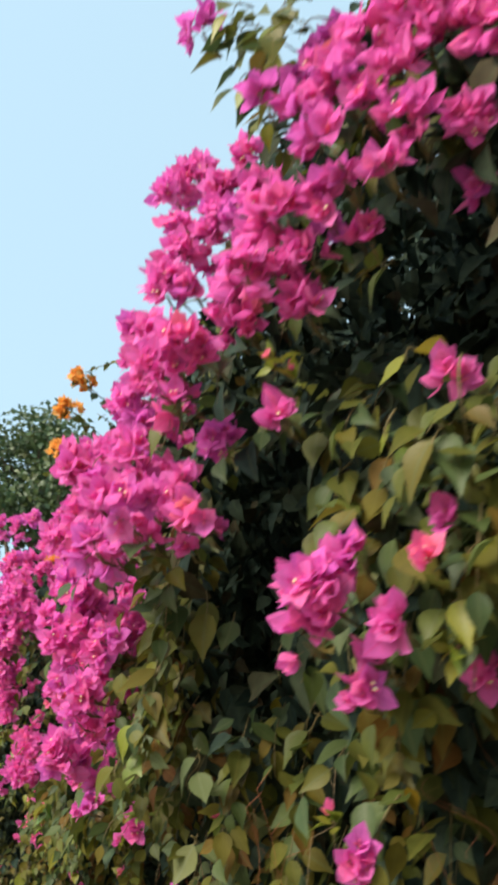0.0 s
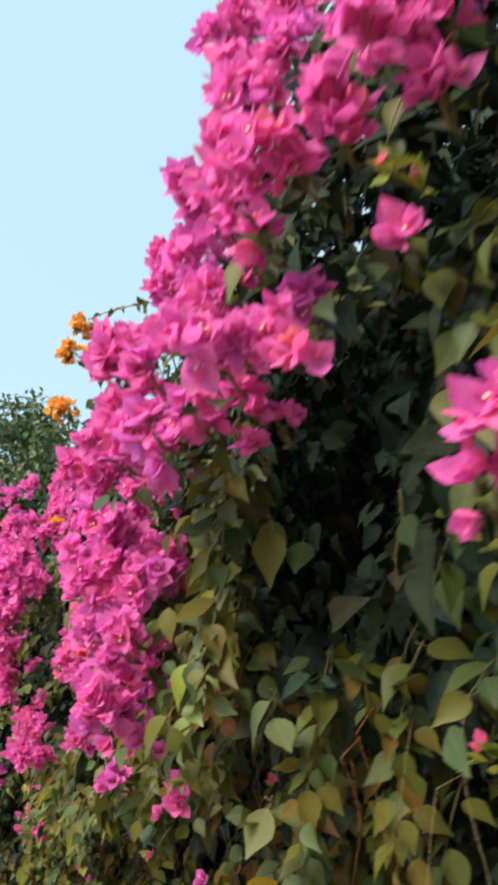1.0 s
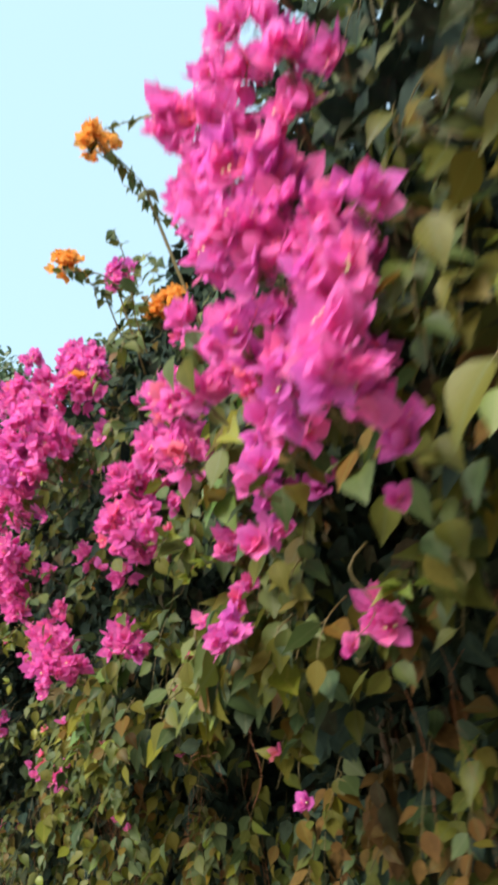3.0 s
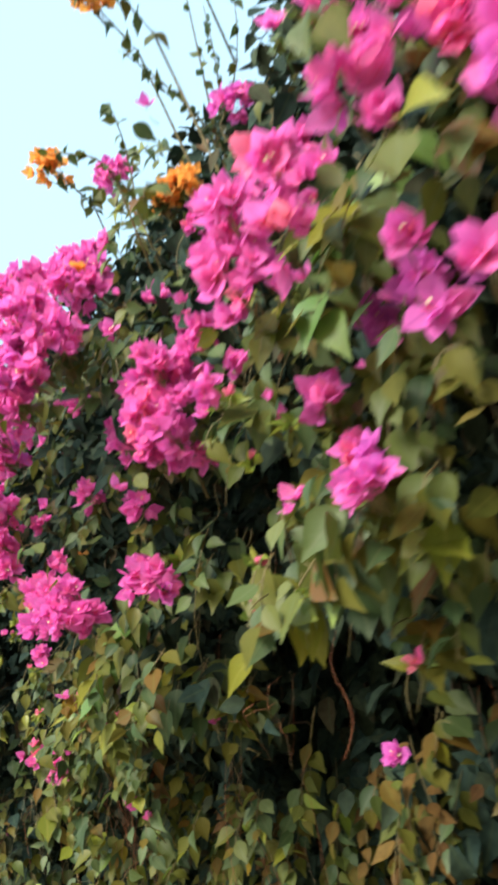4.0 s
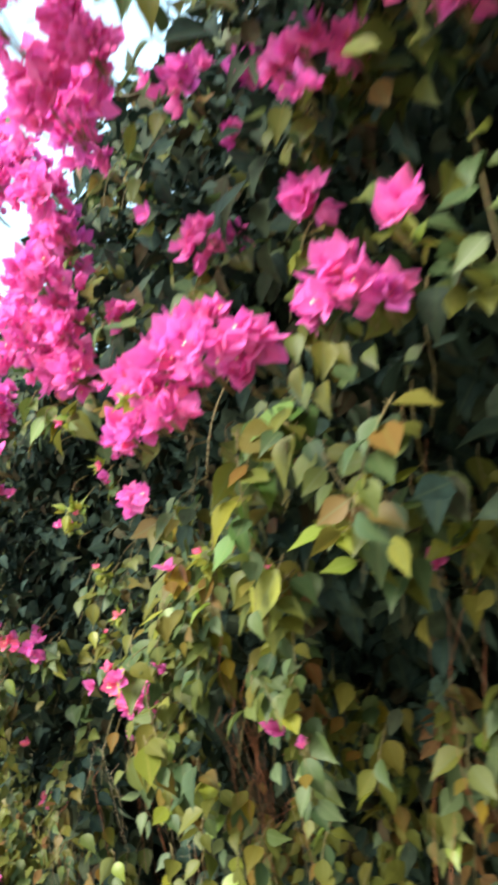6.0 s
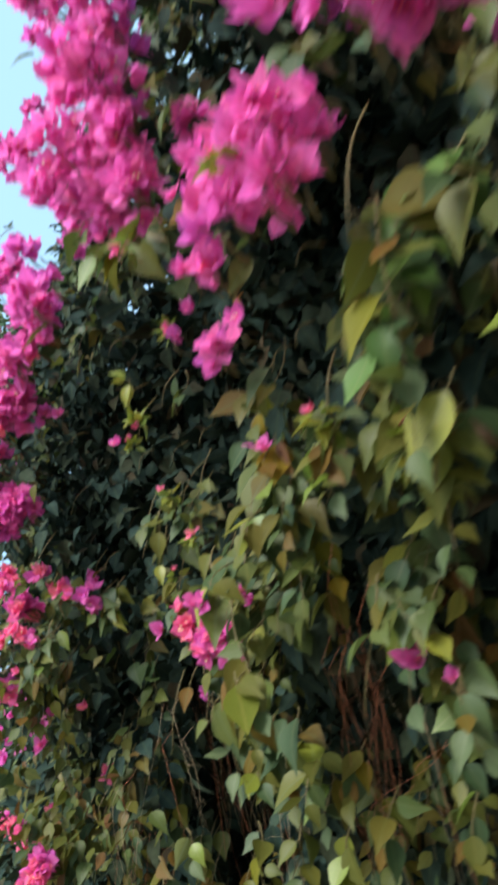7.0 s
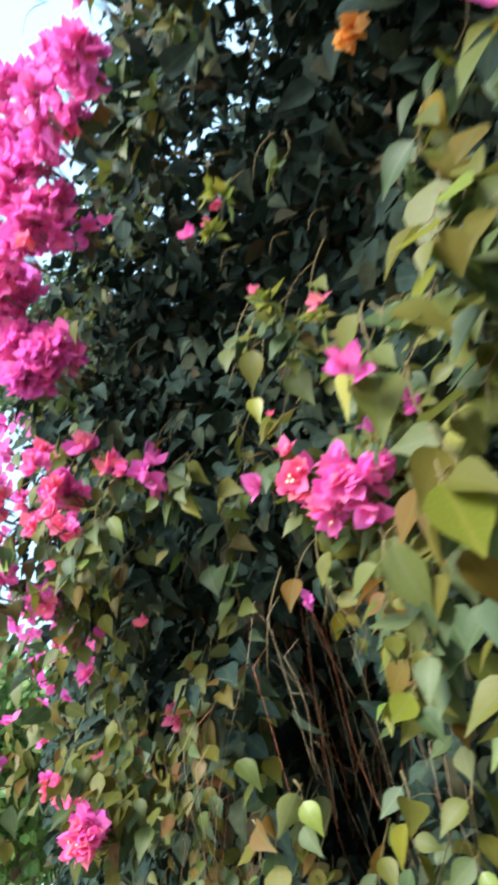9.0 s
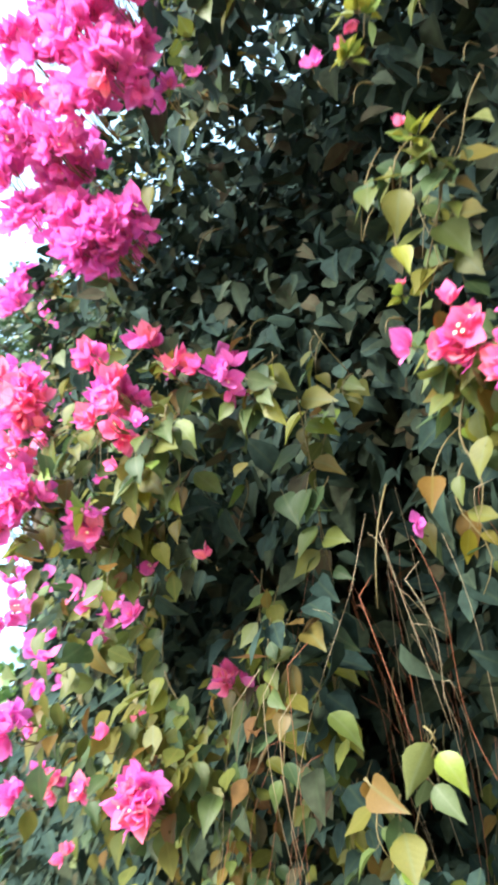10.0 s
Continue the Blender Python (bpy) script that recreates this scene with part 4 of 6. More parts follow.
PIT_08 = [
    (40, 268, 179, 2.5, 47, 77, 44), (32, 300, 207, 3.4, 34, 45, 82),
    (32, 301, 206, 3.4, 35, 47, 81), (35, 298, 202, 3.3, 40, 45, 80),
    (30, 310, 203, 3.5, 32, 57, 75), (32, 315, 202, 3.0, 33, 61, 72),
    (30, 316, 204, 2.5, 30, 61, 73), (36, 293, 208, 1.7, 41, 37, 84),
    (37, 294, 208, 1.7, 41, 38, 83), (32, 303, 202, 2.8, 36, 51, 78),
    (32, 305, 201, 2.8, 36, 53, 77), (34, 367, 217, 5.7, 23, 79, 57),
    (35, 370, 216, 5.8, 23, 80, 55), (27, 362, 222, 3.8, 18, 76, 62),
]
PIT_09 = [
    (20, 361, 231, 3.9, 12, 73, 67), (20, 397, 238, 4.8, 10, 81, 58),
    (23, 395, 237, 4.8, 12, 81, 58), (27, 403, 224, 7.2, 14, 85, 50),
    (17, 408, 230, 6.2, 7, 85, 52), (32, 407, 210, 3.5, 17, 89, 42),
    (32, 408, 208, 3.5, 17, 90, 41), (32, 409, 205, 3.5, 17, 90, 39),
    (40, 372, 210, 2.9, 26, 82, 51), (36, 326, 195, 1.9, 36, 71, 61),
    (47, 319, 175, 1.7, 55, 71, 43), (32, 421, 192, 3.7, 17, 94, 30),
    (32, 422, 189, 3.7, 17, 95, 28), (29, 434, 183, 3.9, 14, 96, 23),
]
PIT_10 = [
    (29, 434, 182, 3.9, 14, 97, 22), (45, 341, 184, 2.1, 42, 80, 43),
    (47, 345, 184, 2.2, 42, 81, 42), (49, 349, 184, 2.3, 42, 81, 40),
    (51, 353, 179, 2.3, 44, 83, 34), (51, 353, 178, 2.3, 44, 83, 33),
    (21, 324, 222, 1.8, 16, 59, 79), (21, 324, 219, 1.8, 16, 60, 78),
    (21, 324, 217, 1.8, 17, 62, 77), (53, 354, 173, 2.3, 45, 84, 29),
    (53, 354, 172, 2.3, 45, 85, 28), (17, 352, 233, 4.7, 12, 51, 85),
    (22, 352, 225, 4.4, 18, 54, 83), (23, 355, 225, 4.5, 18, 55, 82),
]
PIT_11 = [
    (27, 359, 221, 4.5, 22, 59, 78), (28, 356, 218, 4.3, 24, 58, 78),
    (33, 358, 215, 3.6, 29, 61, 74), (34, 363, 216, 3.8, 29, 63, 72),
    (37, 371, 215, 4.0, 31, 67, 67), (35, 379, 214, 3.3, 28, 72, 64),
    (37, 377, 212, 3.2, 30, 71, 64), (29, 401, 225, 3.9, 19, 77, 61),
    (30, 403, 222, 3.9, 19, 78, 60), (30, 405, 220, 3.9, 19, 79, 58),
    (19, 404, 233, 4.1, 11, 75, 65), (22, 402, 232, 4.1, 13, 75, 65),
    (17, 409, 227, 3.1, 9, 79, 61), (20, 407, 226, 3.1, 11, 79, 61),
]
PIT_12 = [
    (26, 402, 228, 4.0, 16, 76, 63), (30, 410, 209, 1.9, 19, 84, 51),
    (30, 411, 206, 1.9, 20, 85, 49), (31, 413, 204, 1.9, 20, 86, 46),
    (33, 327, 202, 3.7, 40, 40, 83), (34, 324, 200, 2.6, 42, 36, 83),
    (48, 355, 178, 1.8, 55, 71, 45), (48, 356, 177, 1.8, 55, 72, 43),
    (48, 357, 176, 1.8, 55, 72, 42), (27, 390, 238, 3.9, 17, 68, 71),
    (42, 414, 188, 2.9, 29, 89, 35), (45, 412, 180, 2.8, 32, 90, 30),
    (46, 409, 180, 2.7, 33, 89, 30), (27, 437, 177, 3.2, 16, 96, 24),
]
PIT_13 = [
    (27, 437, 175, 3.2, 16, 96, 23), (27, 436, 172, 3.1, 16, 96, 21),
    (32, 431, 184, 2.6, 19, 94, 30), (32, 434, 183, 2.7, 19, 94, 28),
    (11, 415, 234, 4.4, 4, 78, 62), (25, 365, 228, 4.2, 15, 47, 87),
    (26, 363, 225, 4.1, 17, 47, 87), (25, 387, 238, 4.3, 13, 58, 80),
    (31, 363, 219, 3.9, 24, 49, 84), (36, 372, 216, 4.1, 28, 57, 78),
    (36, 373, 215, 4.1, 28, 58, 76), (36, 379, 213, 3.5, 28, 63, 72),
    (25, 407, 223, 5.2, 13, 74, 66), (29, 407, 219, 3.4, 16, 75, 64),
]
PIT_14 = [
    (29, 407, 216, 3.4, 16, 77, 62), (17, 407, 233, 3.7, 5, 70, 71),
    (19, 405, 232, 3.6, 7, 70, 71), (29, 413, 204, 2.5, 17, 83, 53),
    (29, 414, 203, 2.5, 17, 84, 52), (31, 417, 197, 2.5, 18, 87, 46),
    (31, 419, 197, 2.5, 18, 87, 45), (43, 414, 187, 3.2, 30, 87, 39),
    (44, 414, 180, 3.1, 32, 89, 33), (48, 414, 175, 2.3, 36, 89, 29),
    (49, 414, 175, 2.3, 36, 89, 29), (33, 353, 210, 3.4, 29, 43, 85),
    (35, 354, 208, 2.2, 32, 45, 83), (28, 436, 178, 3.6, 14, 95, 27),
]
PIT_15 = [
    (27, 435, 173, 2.2, 14, 96, 24), (27, 436, 172, 2.2, 14, 96, 22),
    (27, 434, 170, 2.2, 14, 97, 21), (38, 397, 203, 1.5, 27, 77, 58),
    (38, 399, 203, 1.5, 28, 78, 57), (39, 400, 202, 1.5, 28, 78, 56),
    (11, 413, 236, 2.9, 0, 71, 70), (12, 413, 236, 2.9, 1, 71, 70),
    (22, 412, 216, 4.4, 23, 60, 76), (26, 411, 216, 4.4, 26, 59, 76),
    (29, 409, 214, 3.6, 30, 59, 75), (21, 409, 224, 5.4, 21, 55, 81),
    (26, 405, 223, 4.5, 26, 52, 81), (37, 420, 185, 4.6, 42, 75, 51),
]
PIT_16 = [
    (39, 422, 180, 3.3, 44, 78, 45), (35, 417, 194, 2.0, 39, 71, 59),
    (41, 418, 184, 2.7, 46, 74, 49), (40, 418, 182, 2.6, 46, 75, 47),
    (43, 420, 174, 3.2, 49, 78, 39), (25, 416, 206, 2.8, 27, 67, 69),
    (17, 409, 230, 4.0, 16, 53, 83), (11, 427, 222, 3.3, 10, 67, 73),
    (7, 462, 244, 2.2, 5, 72, 69), (9, 456, 239, 2.1, 7, 72, 69),
    (11, 451, 235, 2.0, 8, 72, 69), (21, 436, 188, 2.2, 22, 85, 49),
    (22, 437, 188, 2.2, 22, 85, 48), (23, 441, 179, 2.9, 23, 89, 39),
]
PIT_17 = [
    (36, 405, 203, 2.0, 41, 59, 70), (36, 405, 202, 2.0, 41, 59, 69),
    (21, 398, 235, 4.8, 20, 43, 88), (28, 434, 185, 2.2, 29, 84, 46),
    (37, 409, 198, 2.0, 41, 64, 65), (27, 401, 227, 3.1, 26, 47, 84),
    (21, 440, 198, 2.4, 20, 82, 54),
]
# bright young shoot tips: x, y, z
SPROUTS = [
    (43, 60, 176),
    (29, 70, 210),
    (26, 70, 212),
    (45, 90, 164),
    (28, 44, 234),
    (51, 155, 171),
    (46, 209, 164),
    (33, 210, 171),
    (37, 159, 171),
    (37, 229, 183),
    (34, 210, 193),
    (42, 295, 179),
    (35, 226, 175),
    (41, 318, 179),
    (28, 216, 199),
    (36, 226, 197),
    (40, 316, 181),
    (41, 296, 180),
    (37, 329, 191),
    (41, 272, 202),
    (15, 329, 213),
    (18, 345, 205),
    (63, 298, 183),
    (39, 332, 194),
    (43, 318, 183),
    (39, 407, 205),
    (28, 389, 229),
    (24, 346, 215),
    (20, 308, 203),
    (35, 376, 198),
    (35, 394, 216),
    (26, 389, 230),
    (27, 393, 226),
    (17, 437, 212),
    (54, 411, 168),
    (27, 393, 226),
    (27, 389, 229),
    (34, 394, 216),
    (9, 438, 215),
    (9, 449, 194),
]
# thin shoots against the sky: foot, tip
SHOOTS = [
    (41, 245, 301, 24, 224, 332),
    (42, 244, 302, 32, 228, 321),
    (41, 245, 300, 16, 241, 313),
    (29, 227, 335, 8, 235, 325),
    (22, 260, 291, 5, 259, 293),
    (42, 243, 303, 38, 224, 324),
    (27, 261, 286, 16, 248, 303),
    (41, 246, 299, 24, 241, 307),
]
# long leafy strings: upper end, lower end, leaf size
STRINGS = [
    (36, 434, 211, 45, 445, 186, 5.1),
    (49, 455, 186, 54, 467, 162, 6.1),
    (24, 433, 214, 31, 432, 206, 5.0),
    (17, 432, 204, 19, 437, 191, 4.3),
    (26, 471, 186, 29, 477, 171, 4.1),
    (41, 436, 226, 49, 437, 216, 5.3),
    (39, 393, 215, 37, 398, 205, 3.7),
    (42, 389, 225, 39, 395, 213, 3.8),
    (50, 417, 190, 54, 423, 176, 3.9),
    (35, 454, 207, 35, 457, 197, 4.6),
    (64, 464, 181, 67, 470, 165, 5.6),
    (26, 123, 210, 33, 129, 193, 4.0),
    (28, 122, 188, 28, 126, 177, 3.6),
    (43, 153, 188, 45, 162, 168, 4.7),
    (55, 144, 188, 57, 153, 169, 6.0),
    (34, 161, 176, 34, 164, 167, 3.8),
    (39, 50, 203, 42, 55, 189, 4.5),
    (42, 53, 188, 44, 60, 171, 4.2),
    (26, 117, 206, 32, 133, 176, 4.2),
    (35, 133, 193, 40, 141, 174, 5.0),
    (37, 60, 202, 37, 63, 193, 3.7),
    (49, 80, 178, 50, 85, 166, 3.9),
    (49, 296, 196, 49, 305, 178, 5.9),
    (58, 299, 192, 56, 308, 175, 6.1),
    (63, 297, 188, 62, 302, 176, 6.0),
    (38, 325, 198, 38, 332, 182, 5.0),
    (54, 266, 209, 50, 272, 198, 4.8),
    (55, 343, 186, 56, 353, 165, 5.4),
    (44, 359, 206, 49, 371, 181, 6.1),
    (50, 345, 180, 49, 352, 164, 4.7),
    (38, 329, 193, 39, 332, 183, 3.6),
    (39, 396, 216, 39, 406, 196, 5.5),
    (44, 472, 195, 45, 485, 169, 6.9),
    (38, 367, 175, 40, 372, 160, 4.0),
    (33, 213, 183, 37, 217, 168, 3.9),
    (44, 198, 177, 46, 203, 163, 4.6),
    (38, 195, 207, 35, 200, 196, 5.2),
    (81, 296, 183, 82, 307, 162, 6.9),
    (39, 313, 205, 41, 324, 182, 5.9),
    (48, 278, 206, 49, 285, 189, 5.7),
]
# tresses of leaves, likewise
TRESSES = [
    (26, 133, 203, 29, 124, 189, 5.4), (29, 124, 190, 30, 123, 182, 5.8), (30, 123, 183, 27, 128, 170, 5.6),
    (37, 90, 190, 38, 93, 180, 5.6), (51, 109, 182, 50, 116, 172, 5.2),
    (38, 208, 180, 38, 218, 168, 7.2), (34, 199, 178, 31, 219, 167, 6.2), (42, 207, 178, 40, 211, 170, 7.0),
    (54, 268, 210, 49, 271, 196, 6.2), (46, 262, 217, 45, 264, 208, 5.2), (51, 289, 199, 55, 297, 183, 5.6),
    (37, 299, 197, 41, 284, 174, 5.2),
    (45, 354, 226, 40, 361, 206, 6.0), (40, 361, 207, 41, 361, 192, 6.4), (42, 360, 194, 36, 366, 180, 6.6),
    (37, 365, 184, 38, 361, 166, 6.6), (36, 369, 194, 35, 367, 180, 5.6), (44, 355, 200, 50, 358, 182, 6.2),
]
TRESSES_B = [
    (36, 385, 241, 35, 388, 231, 5.2), (34, 393, 217, 35, 398, 206, 6.4), (33, 397, 214, 34, 400, 203, 5.8),
    (46, 405, 222, 49, 408, 211, 6.2), (45, 437, 217, 40, 439, 199, 5.0), (40, 439, 199, 43, 442, 188, 5.4),
    (29, 438, 210, 31, 431, 206, 5.4), (17, 450, 201, 15, 433, 192, 5.2), (49, 456, 182, 51, 459, 163, 5.4),
    (45, 408, 192, 45, 410, 177, 5.6), (62, 477, 166, 63, 480, 152, 5.0), (78, 477, 176, 78, 480, 162, 5.0),
    (33, 304, 198, 37, 312, 176, 6.0),
]
TRESSES_C = [
    (55, 349, 186, 52, 343, 173, 6.0), (57, 342, 168, 58, 343, 158, 6.0), (44, 316, 214, 48, 320, 204, 5.4),
]
TRESSES_D = [
    (52, 391, 174, 59, 416, 167, 6.2), (50, 375, 171, 62, 398, 167, 6.4), (63, 394, 166, 65, 405, 158, 6),
    (64, 383, 165, 69, 388, 157, 6.2), (67, 397, 158, 67, 406, 147, 6), (70, 386, 157, 69, 390, 147, 6.5),
    (57, 418, 161, 58, 419, 149, 5.4), (63, 410, 160, 63, 414, 148, 5.6), (41, 433, 157, 43, 433, 149, 5.0),
    (45, 426, 161, 47, 428, 155, 5.0), (25, 464, 177, 28, 458, 167, 4.6), (44, 431, 155, 44, 431, 148, 4.8),
]
TRESSES_E = [
    (72, 309, 168, 78, 328, 155, 4.6), (78, 307, 166, 85, 320, 151, 4.8), (74, 327, 162, 79, 338, 150, 4.6),
    (56, 278, 170, 65, 288, 170, 5.5), (35, 119, 176, 36, 123, 170, 5.6), (38, 127, 165, 40, 133, 163, 5.6),
    (44, 136, 158, 56, 155, 153, 6.2), (53, 157, 162, 56, 161, 155, 5.6),
]
# bright green vines
VINES = [
    (35, 184, 216, 31, 196, 198, 8.0), (37, 190, 222, 33, 198, 208, 6.4), (40, 298, 202, 35, 314, 187, 6.6),
    (42, 303, 206, 38, 312, 192, 6.0),
]
# large single leaves: x, y, z, length, and 0 green, 1 yellow, 2 young
BIG_A = [
    (48, 367, 187, 9.0, 0),
    (36, 360, 167, 6.7, 1),
    (45, 313, 180, 6.7, 0),
    (41, 315, 177, 4.6, 2),
    (57, 341, 162, 5.7, 0),
    (52, 344, 179, 5.6, 0),
    (52, 344, 174, 6.2, 0),
    (45, 365, 181, 8.2, 0),
    (42, 337, 188, 4.5, 0),
    (44, 361, 193, 6.6, 0),
    (47, 363, 190, 5.1, 0),
    (46, 363, 182, 6.4, 0),
    (63, 297, 182, 8.4, 1),
    (70, 297, 182, 6.9, 0),
    (60, 297, 188, 6.9, 0),
    (48, 296, 182, 7.2, 0),
    (46, 296, 178, 6.2, 0),
    (51, 267, 204, 5.8, 0),
    (49, 269, 199, 5.0, 0),
]
BIG_B = [
    (41, 294, 178, 3.8, 2),
    (31, 304, 220, 6.7, 0),
    (50, 460, 171, 7.7, 0),
    (33, 397, 207, 4.9, 0),
    (36, 394, 209, 4.9, 0),
    (30, 398, 209, 4.3, 0),
    (40, 439, 195, 5.7, 0),
    (37, 442, 196, 5.8, 0),
    (16, 435, 195, 5.9, 0),
    (29, 434, 204, 4.8, 0),
    (63, 478, 163, 6.6, 0),
    (67, 477, 163, 6.6, 0),
    (30, 431, 207, 5.6, 0),
    (30, 123, 197, 6.3, 0),
    (34, 119, 194, 7.3, 0),
    (26, 123, 177, 4.4, 0),
    (28, 122, 182, 4.5, 0),
    (41, 156, 172, 5.2, 0),
    (28, 133, 173, 3.5, 2),
]
BIG_C = [
    (39, 52, 191, 5.9, 0),
    (37, 55, 194, 5.7, 0),
    (42, 54, 187, 5.4, 0),
    (44, 73, 174, 3.6, 0),
    (38, 118, 194, 6.5, 0),
    (41, 56, 177, 4.6, 2),
    (40, 194, 171, 6.4, 1),
    (37, 216, 170, 5.8, 1),
    (39, 196, 183, 5.3, 0),
    (39, 192, 175, 4.8, 0),
    (40, 194, 171, 5.7, 1),
    (38, 219, 171, 6.2, 1),
    (43, 197, 184, 5.0, 0),
    (39, 192, 175, 4.5, 0),
]
BIG_D = [
    (35, 121, 197, 7.2, 0), (16, 81, 209, 6.2, 0), (55, 146, 183, 6.0, 1), (58, 145, 191, 5.6, 1),
    (38, 218, 170, 9.0, 1), (36, 210, 175, 7.5, 0), (40, 209, 175, 8.0, 0), (32, 215, 197, 6.2, 0),
    (39, 206, 223, 6.4, 0), (16, 261, 236, 7.0, 0), (63, 297, 181, 7.0, 1),
    (36, 341, 192, 7.0, 1), (35, 367, 182, 8.0, 0), (41, 360, 192, 8.5, 0), (34, 360, 184, 7.0, 0),
    (31, 432, 209, 6.2, 1), (38, 311, 178, 7.5, 2),
]
# bare hanging stems in centimetres: upper end, lower end
STEMS_A = [
    (61, 457, 189, 72, 467, 163),
    (56, 432, 184, 66, 440, 162),
    (70, 456, 186, 77, 467, 161),
    (69, 476, 177, 80, 486, 151),
    (70, 442, 180, 75, 453, 155),
    (52, 442, 189, 57, 448, 171),
    (46, 474, 178, 53, 486, 152),
    (48, 476, 177, 55, 488, 151),
    (56, 461, 191, 62, 464, 179),
    (62, 472, 178, 68, 470, 172),
    (56, 443, 197, 66, 453, 173),
    (38, 469, 176, 39, 480, 156),
    (76, 483, 161, 80, 485, 151),
    (84, 479, 164, 87, 483, 151),
    (56, 372, 181, 65, 380, 160),
]
STEMS_B = [
    (58, 368, 176, 63, 374, 160),
    (60, 372, 158, 65, 364, 162),
    (63, 149, 176, 66, 154, 162),
    (51, 84, 166, 56, 84, 159),
    (54, 84, 169, 59, 83, 164),
    (57, 79, 175, 59, 78, 170),
    (67, 216, 178, 75, 225, 155),
    (59, 185, 172, 68, 191, 153),
    (49, 162, 173, 55, 167, 158),
    (61, 158, 174, 65, 161, 162),
    (79, 239, 179, 93, 249, 150),
    (60, 198, 170, 60, 197, 165),
    (82, 243, 171, 85, 247, 158),
    (70, 324, 182, 77, 337, 153),
    (59, 299, 194, 65, 306, 174),
]
STEMS_C = [
    (71, 321, 178, 74, 336, 151),
    (73, 321, 167, 81, 325, 150),
    (82, 306, 166, 88, 311, 149),
    (76, 298, 189, 77, 301, 178),
    (52, 237, 177, 54, 240, 168),
    (60, 305, 187, 67, 315, 162),
    (73, 324, 165, 73, 332, 149),
    (68, 316, 176, 84, 327, 145),
    (62, 273, 217, 64, 279, 201),
    (75, 298, 189, 77, 302, 177),
    (61, 371, 173, 63, 377, 156),
    (57, 374, 177, 62, 380, 161),
    (55, 366, 176, 61, 372, 157),
    (49, 357, 181, 56, 361, 166),
    (61, 361, 166, 67, 365, 152),
]
STEMS_D = [
    (61, 377, 158, 67, 368, 163),
    (76, 457, 166, 80, 461, 152),
    (46, 463, 188, 47, 481, 157),
    (61, 422, 166, 67, 426, 151),
    (66, 422, 167, 72, 428, 149),
    (45, 474, 175, 45, 482, 157),
    (53, 482, 167, 56, 487, 151),
    (41, 470, 195, 50, 475, 178),
    (51, 432, 184, 60, 438, 166),
    (59, 469, 184, 71, 478, 160),
    (73, 454, 165, 76, 460, 150),
    (58, 465, 193, 68, 472, 174),
    (55, 447, 198, 68, 456, 175),
    (62, 454, 194, 70, 461, 176),
    (51, 416, 187, 53, 418, 179),
]
STEMS_E = [
    (45, 465, 182, 52, 477, 157),
]
# thin stems before the leaves: upper end, lower end, 0 reddish or 1 pale
THIN_A = [
    (42, 114, 168, 47, 120, 156, 0), (47, 110, 162, 49, 113, 156, 0),
    (48, 104, 164, 50, 110, 156, 1), (49, 99, 172, 53, 104, 156, 1),
    (42, 110, 170, 49, 115, 156, 0), (50, 182, 170, 59, 190, 153, 0),
    (54, 177, 169, 62, 184, 155, 0), (49, 161, 172, 63, 182, 153, 0),
    (65, 307, 176, 78, 341, 158, 0),
    (52, 259, 176, 58, 266, 169, 0), (74, 292, 168, 87, 310, 152, 0),
    (62, 307, 178, 85, 325, 147, 1),
]
THIN_B = [
    (56, 360, 171, 71, 393, 157, 0), (51, 268, 174, 60, 279, 170, 0),
    (48, 356, 182, 70, 387, 161, 0), (52, 364, 173, 71, 400, 151, 0),
    (52, 356, 178, 70, 386, 162, 0), (61, 359, 168, 70, 371, 152, 1),
    (40, 453, 154, 40, 431, 178, 1), (50, 365, 175, 67, 390, 164, 0),
    (51, 365, 174, 66, 387, 165, 0), (61, 417, 164, 63, 418, 148, 1),
    (62, 415, 163, 65, 416, 148, 1), (33, 443, 168, 40, 453, 149, 1),
    (35, 443, 165, 41, 452, 149, 1), (34, 437, 170, 39, 447, 158, 0),
]
THIN_C = [
    (31, 449, 168, 44, 496, 157, 1), (42, 425, 183, 47, 426, 166, 1),
    (44, 424, 177, 48, 425, 164, 1), (47, 412, 183, 51, 415, 177, 1),
    (41, 430, 177, 45, 429, 161, 0),
]

PINK = PINK_late + PINK_01 + PINK_02 + PINK_03 + PINK_04 + PINK_05 + PINK_06 + PINK_07 + PINK_08 + PINK_09 + PINK_10 + PINK_11 + PINK_12 + PINK_13 + PINK_14 + PINK_15 + PINK_16 + PINK_17 + PINK_18 + PINK_19 + PINK_20 + PINK_21 + PINK_22 + PINK_23
TUFT = TUFT_1a + TUFT_1b + TUFT_2a + TUFT_3a + TUFT_3b + TUFT_4a + TUFT_5a + TUFT_5b + TUFT_6a + TUFT_6b + TUFT_7a + TUFT_7b + TUFT_7c
HOLLOW = HOLLOW_A + HOLLOW_B + HOLLOW_C + HOLLOW_D + HOLLOW_E + HOLLOW_F + HOLLOW_G + HOLLOW_H + HOLLOW_I + HOLLOW_J + HOLLOW_K + HOLLOW_L + HOLLOW_M
PITS = PIT_01 + PIT_02 + PIT_03 + PIT_04 + PIT_05 + PIT_06 + PIT_07 + PIT_08 + PIT_09 + PIT_10 + PIT_11 + PIT_12 + PIT_13 + PIT_14 + PIT_15 + PIT_16 + PIT_17
STEMS = STEMS_A + STEMS_B + STEMS_C + STEMS_D + STEMS_E

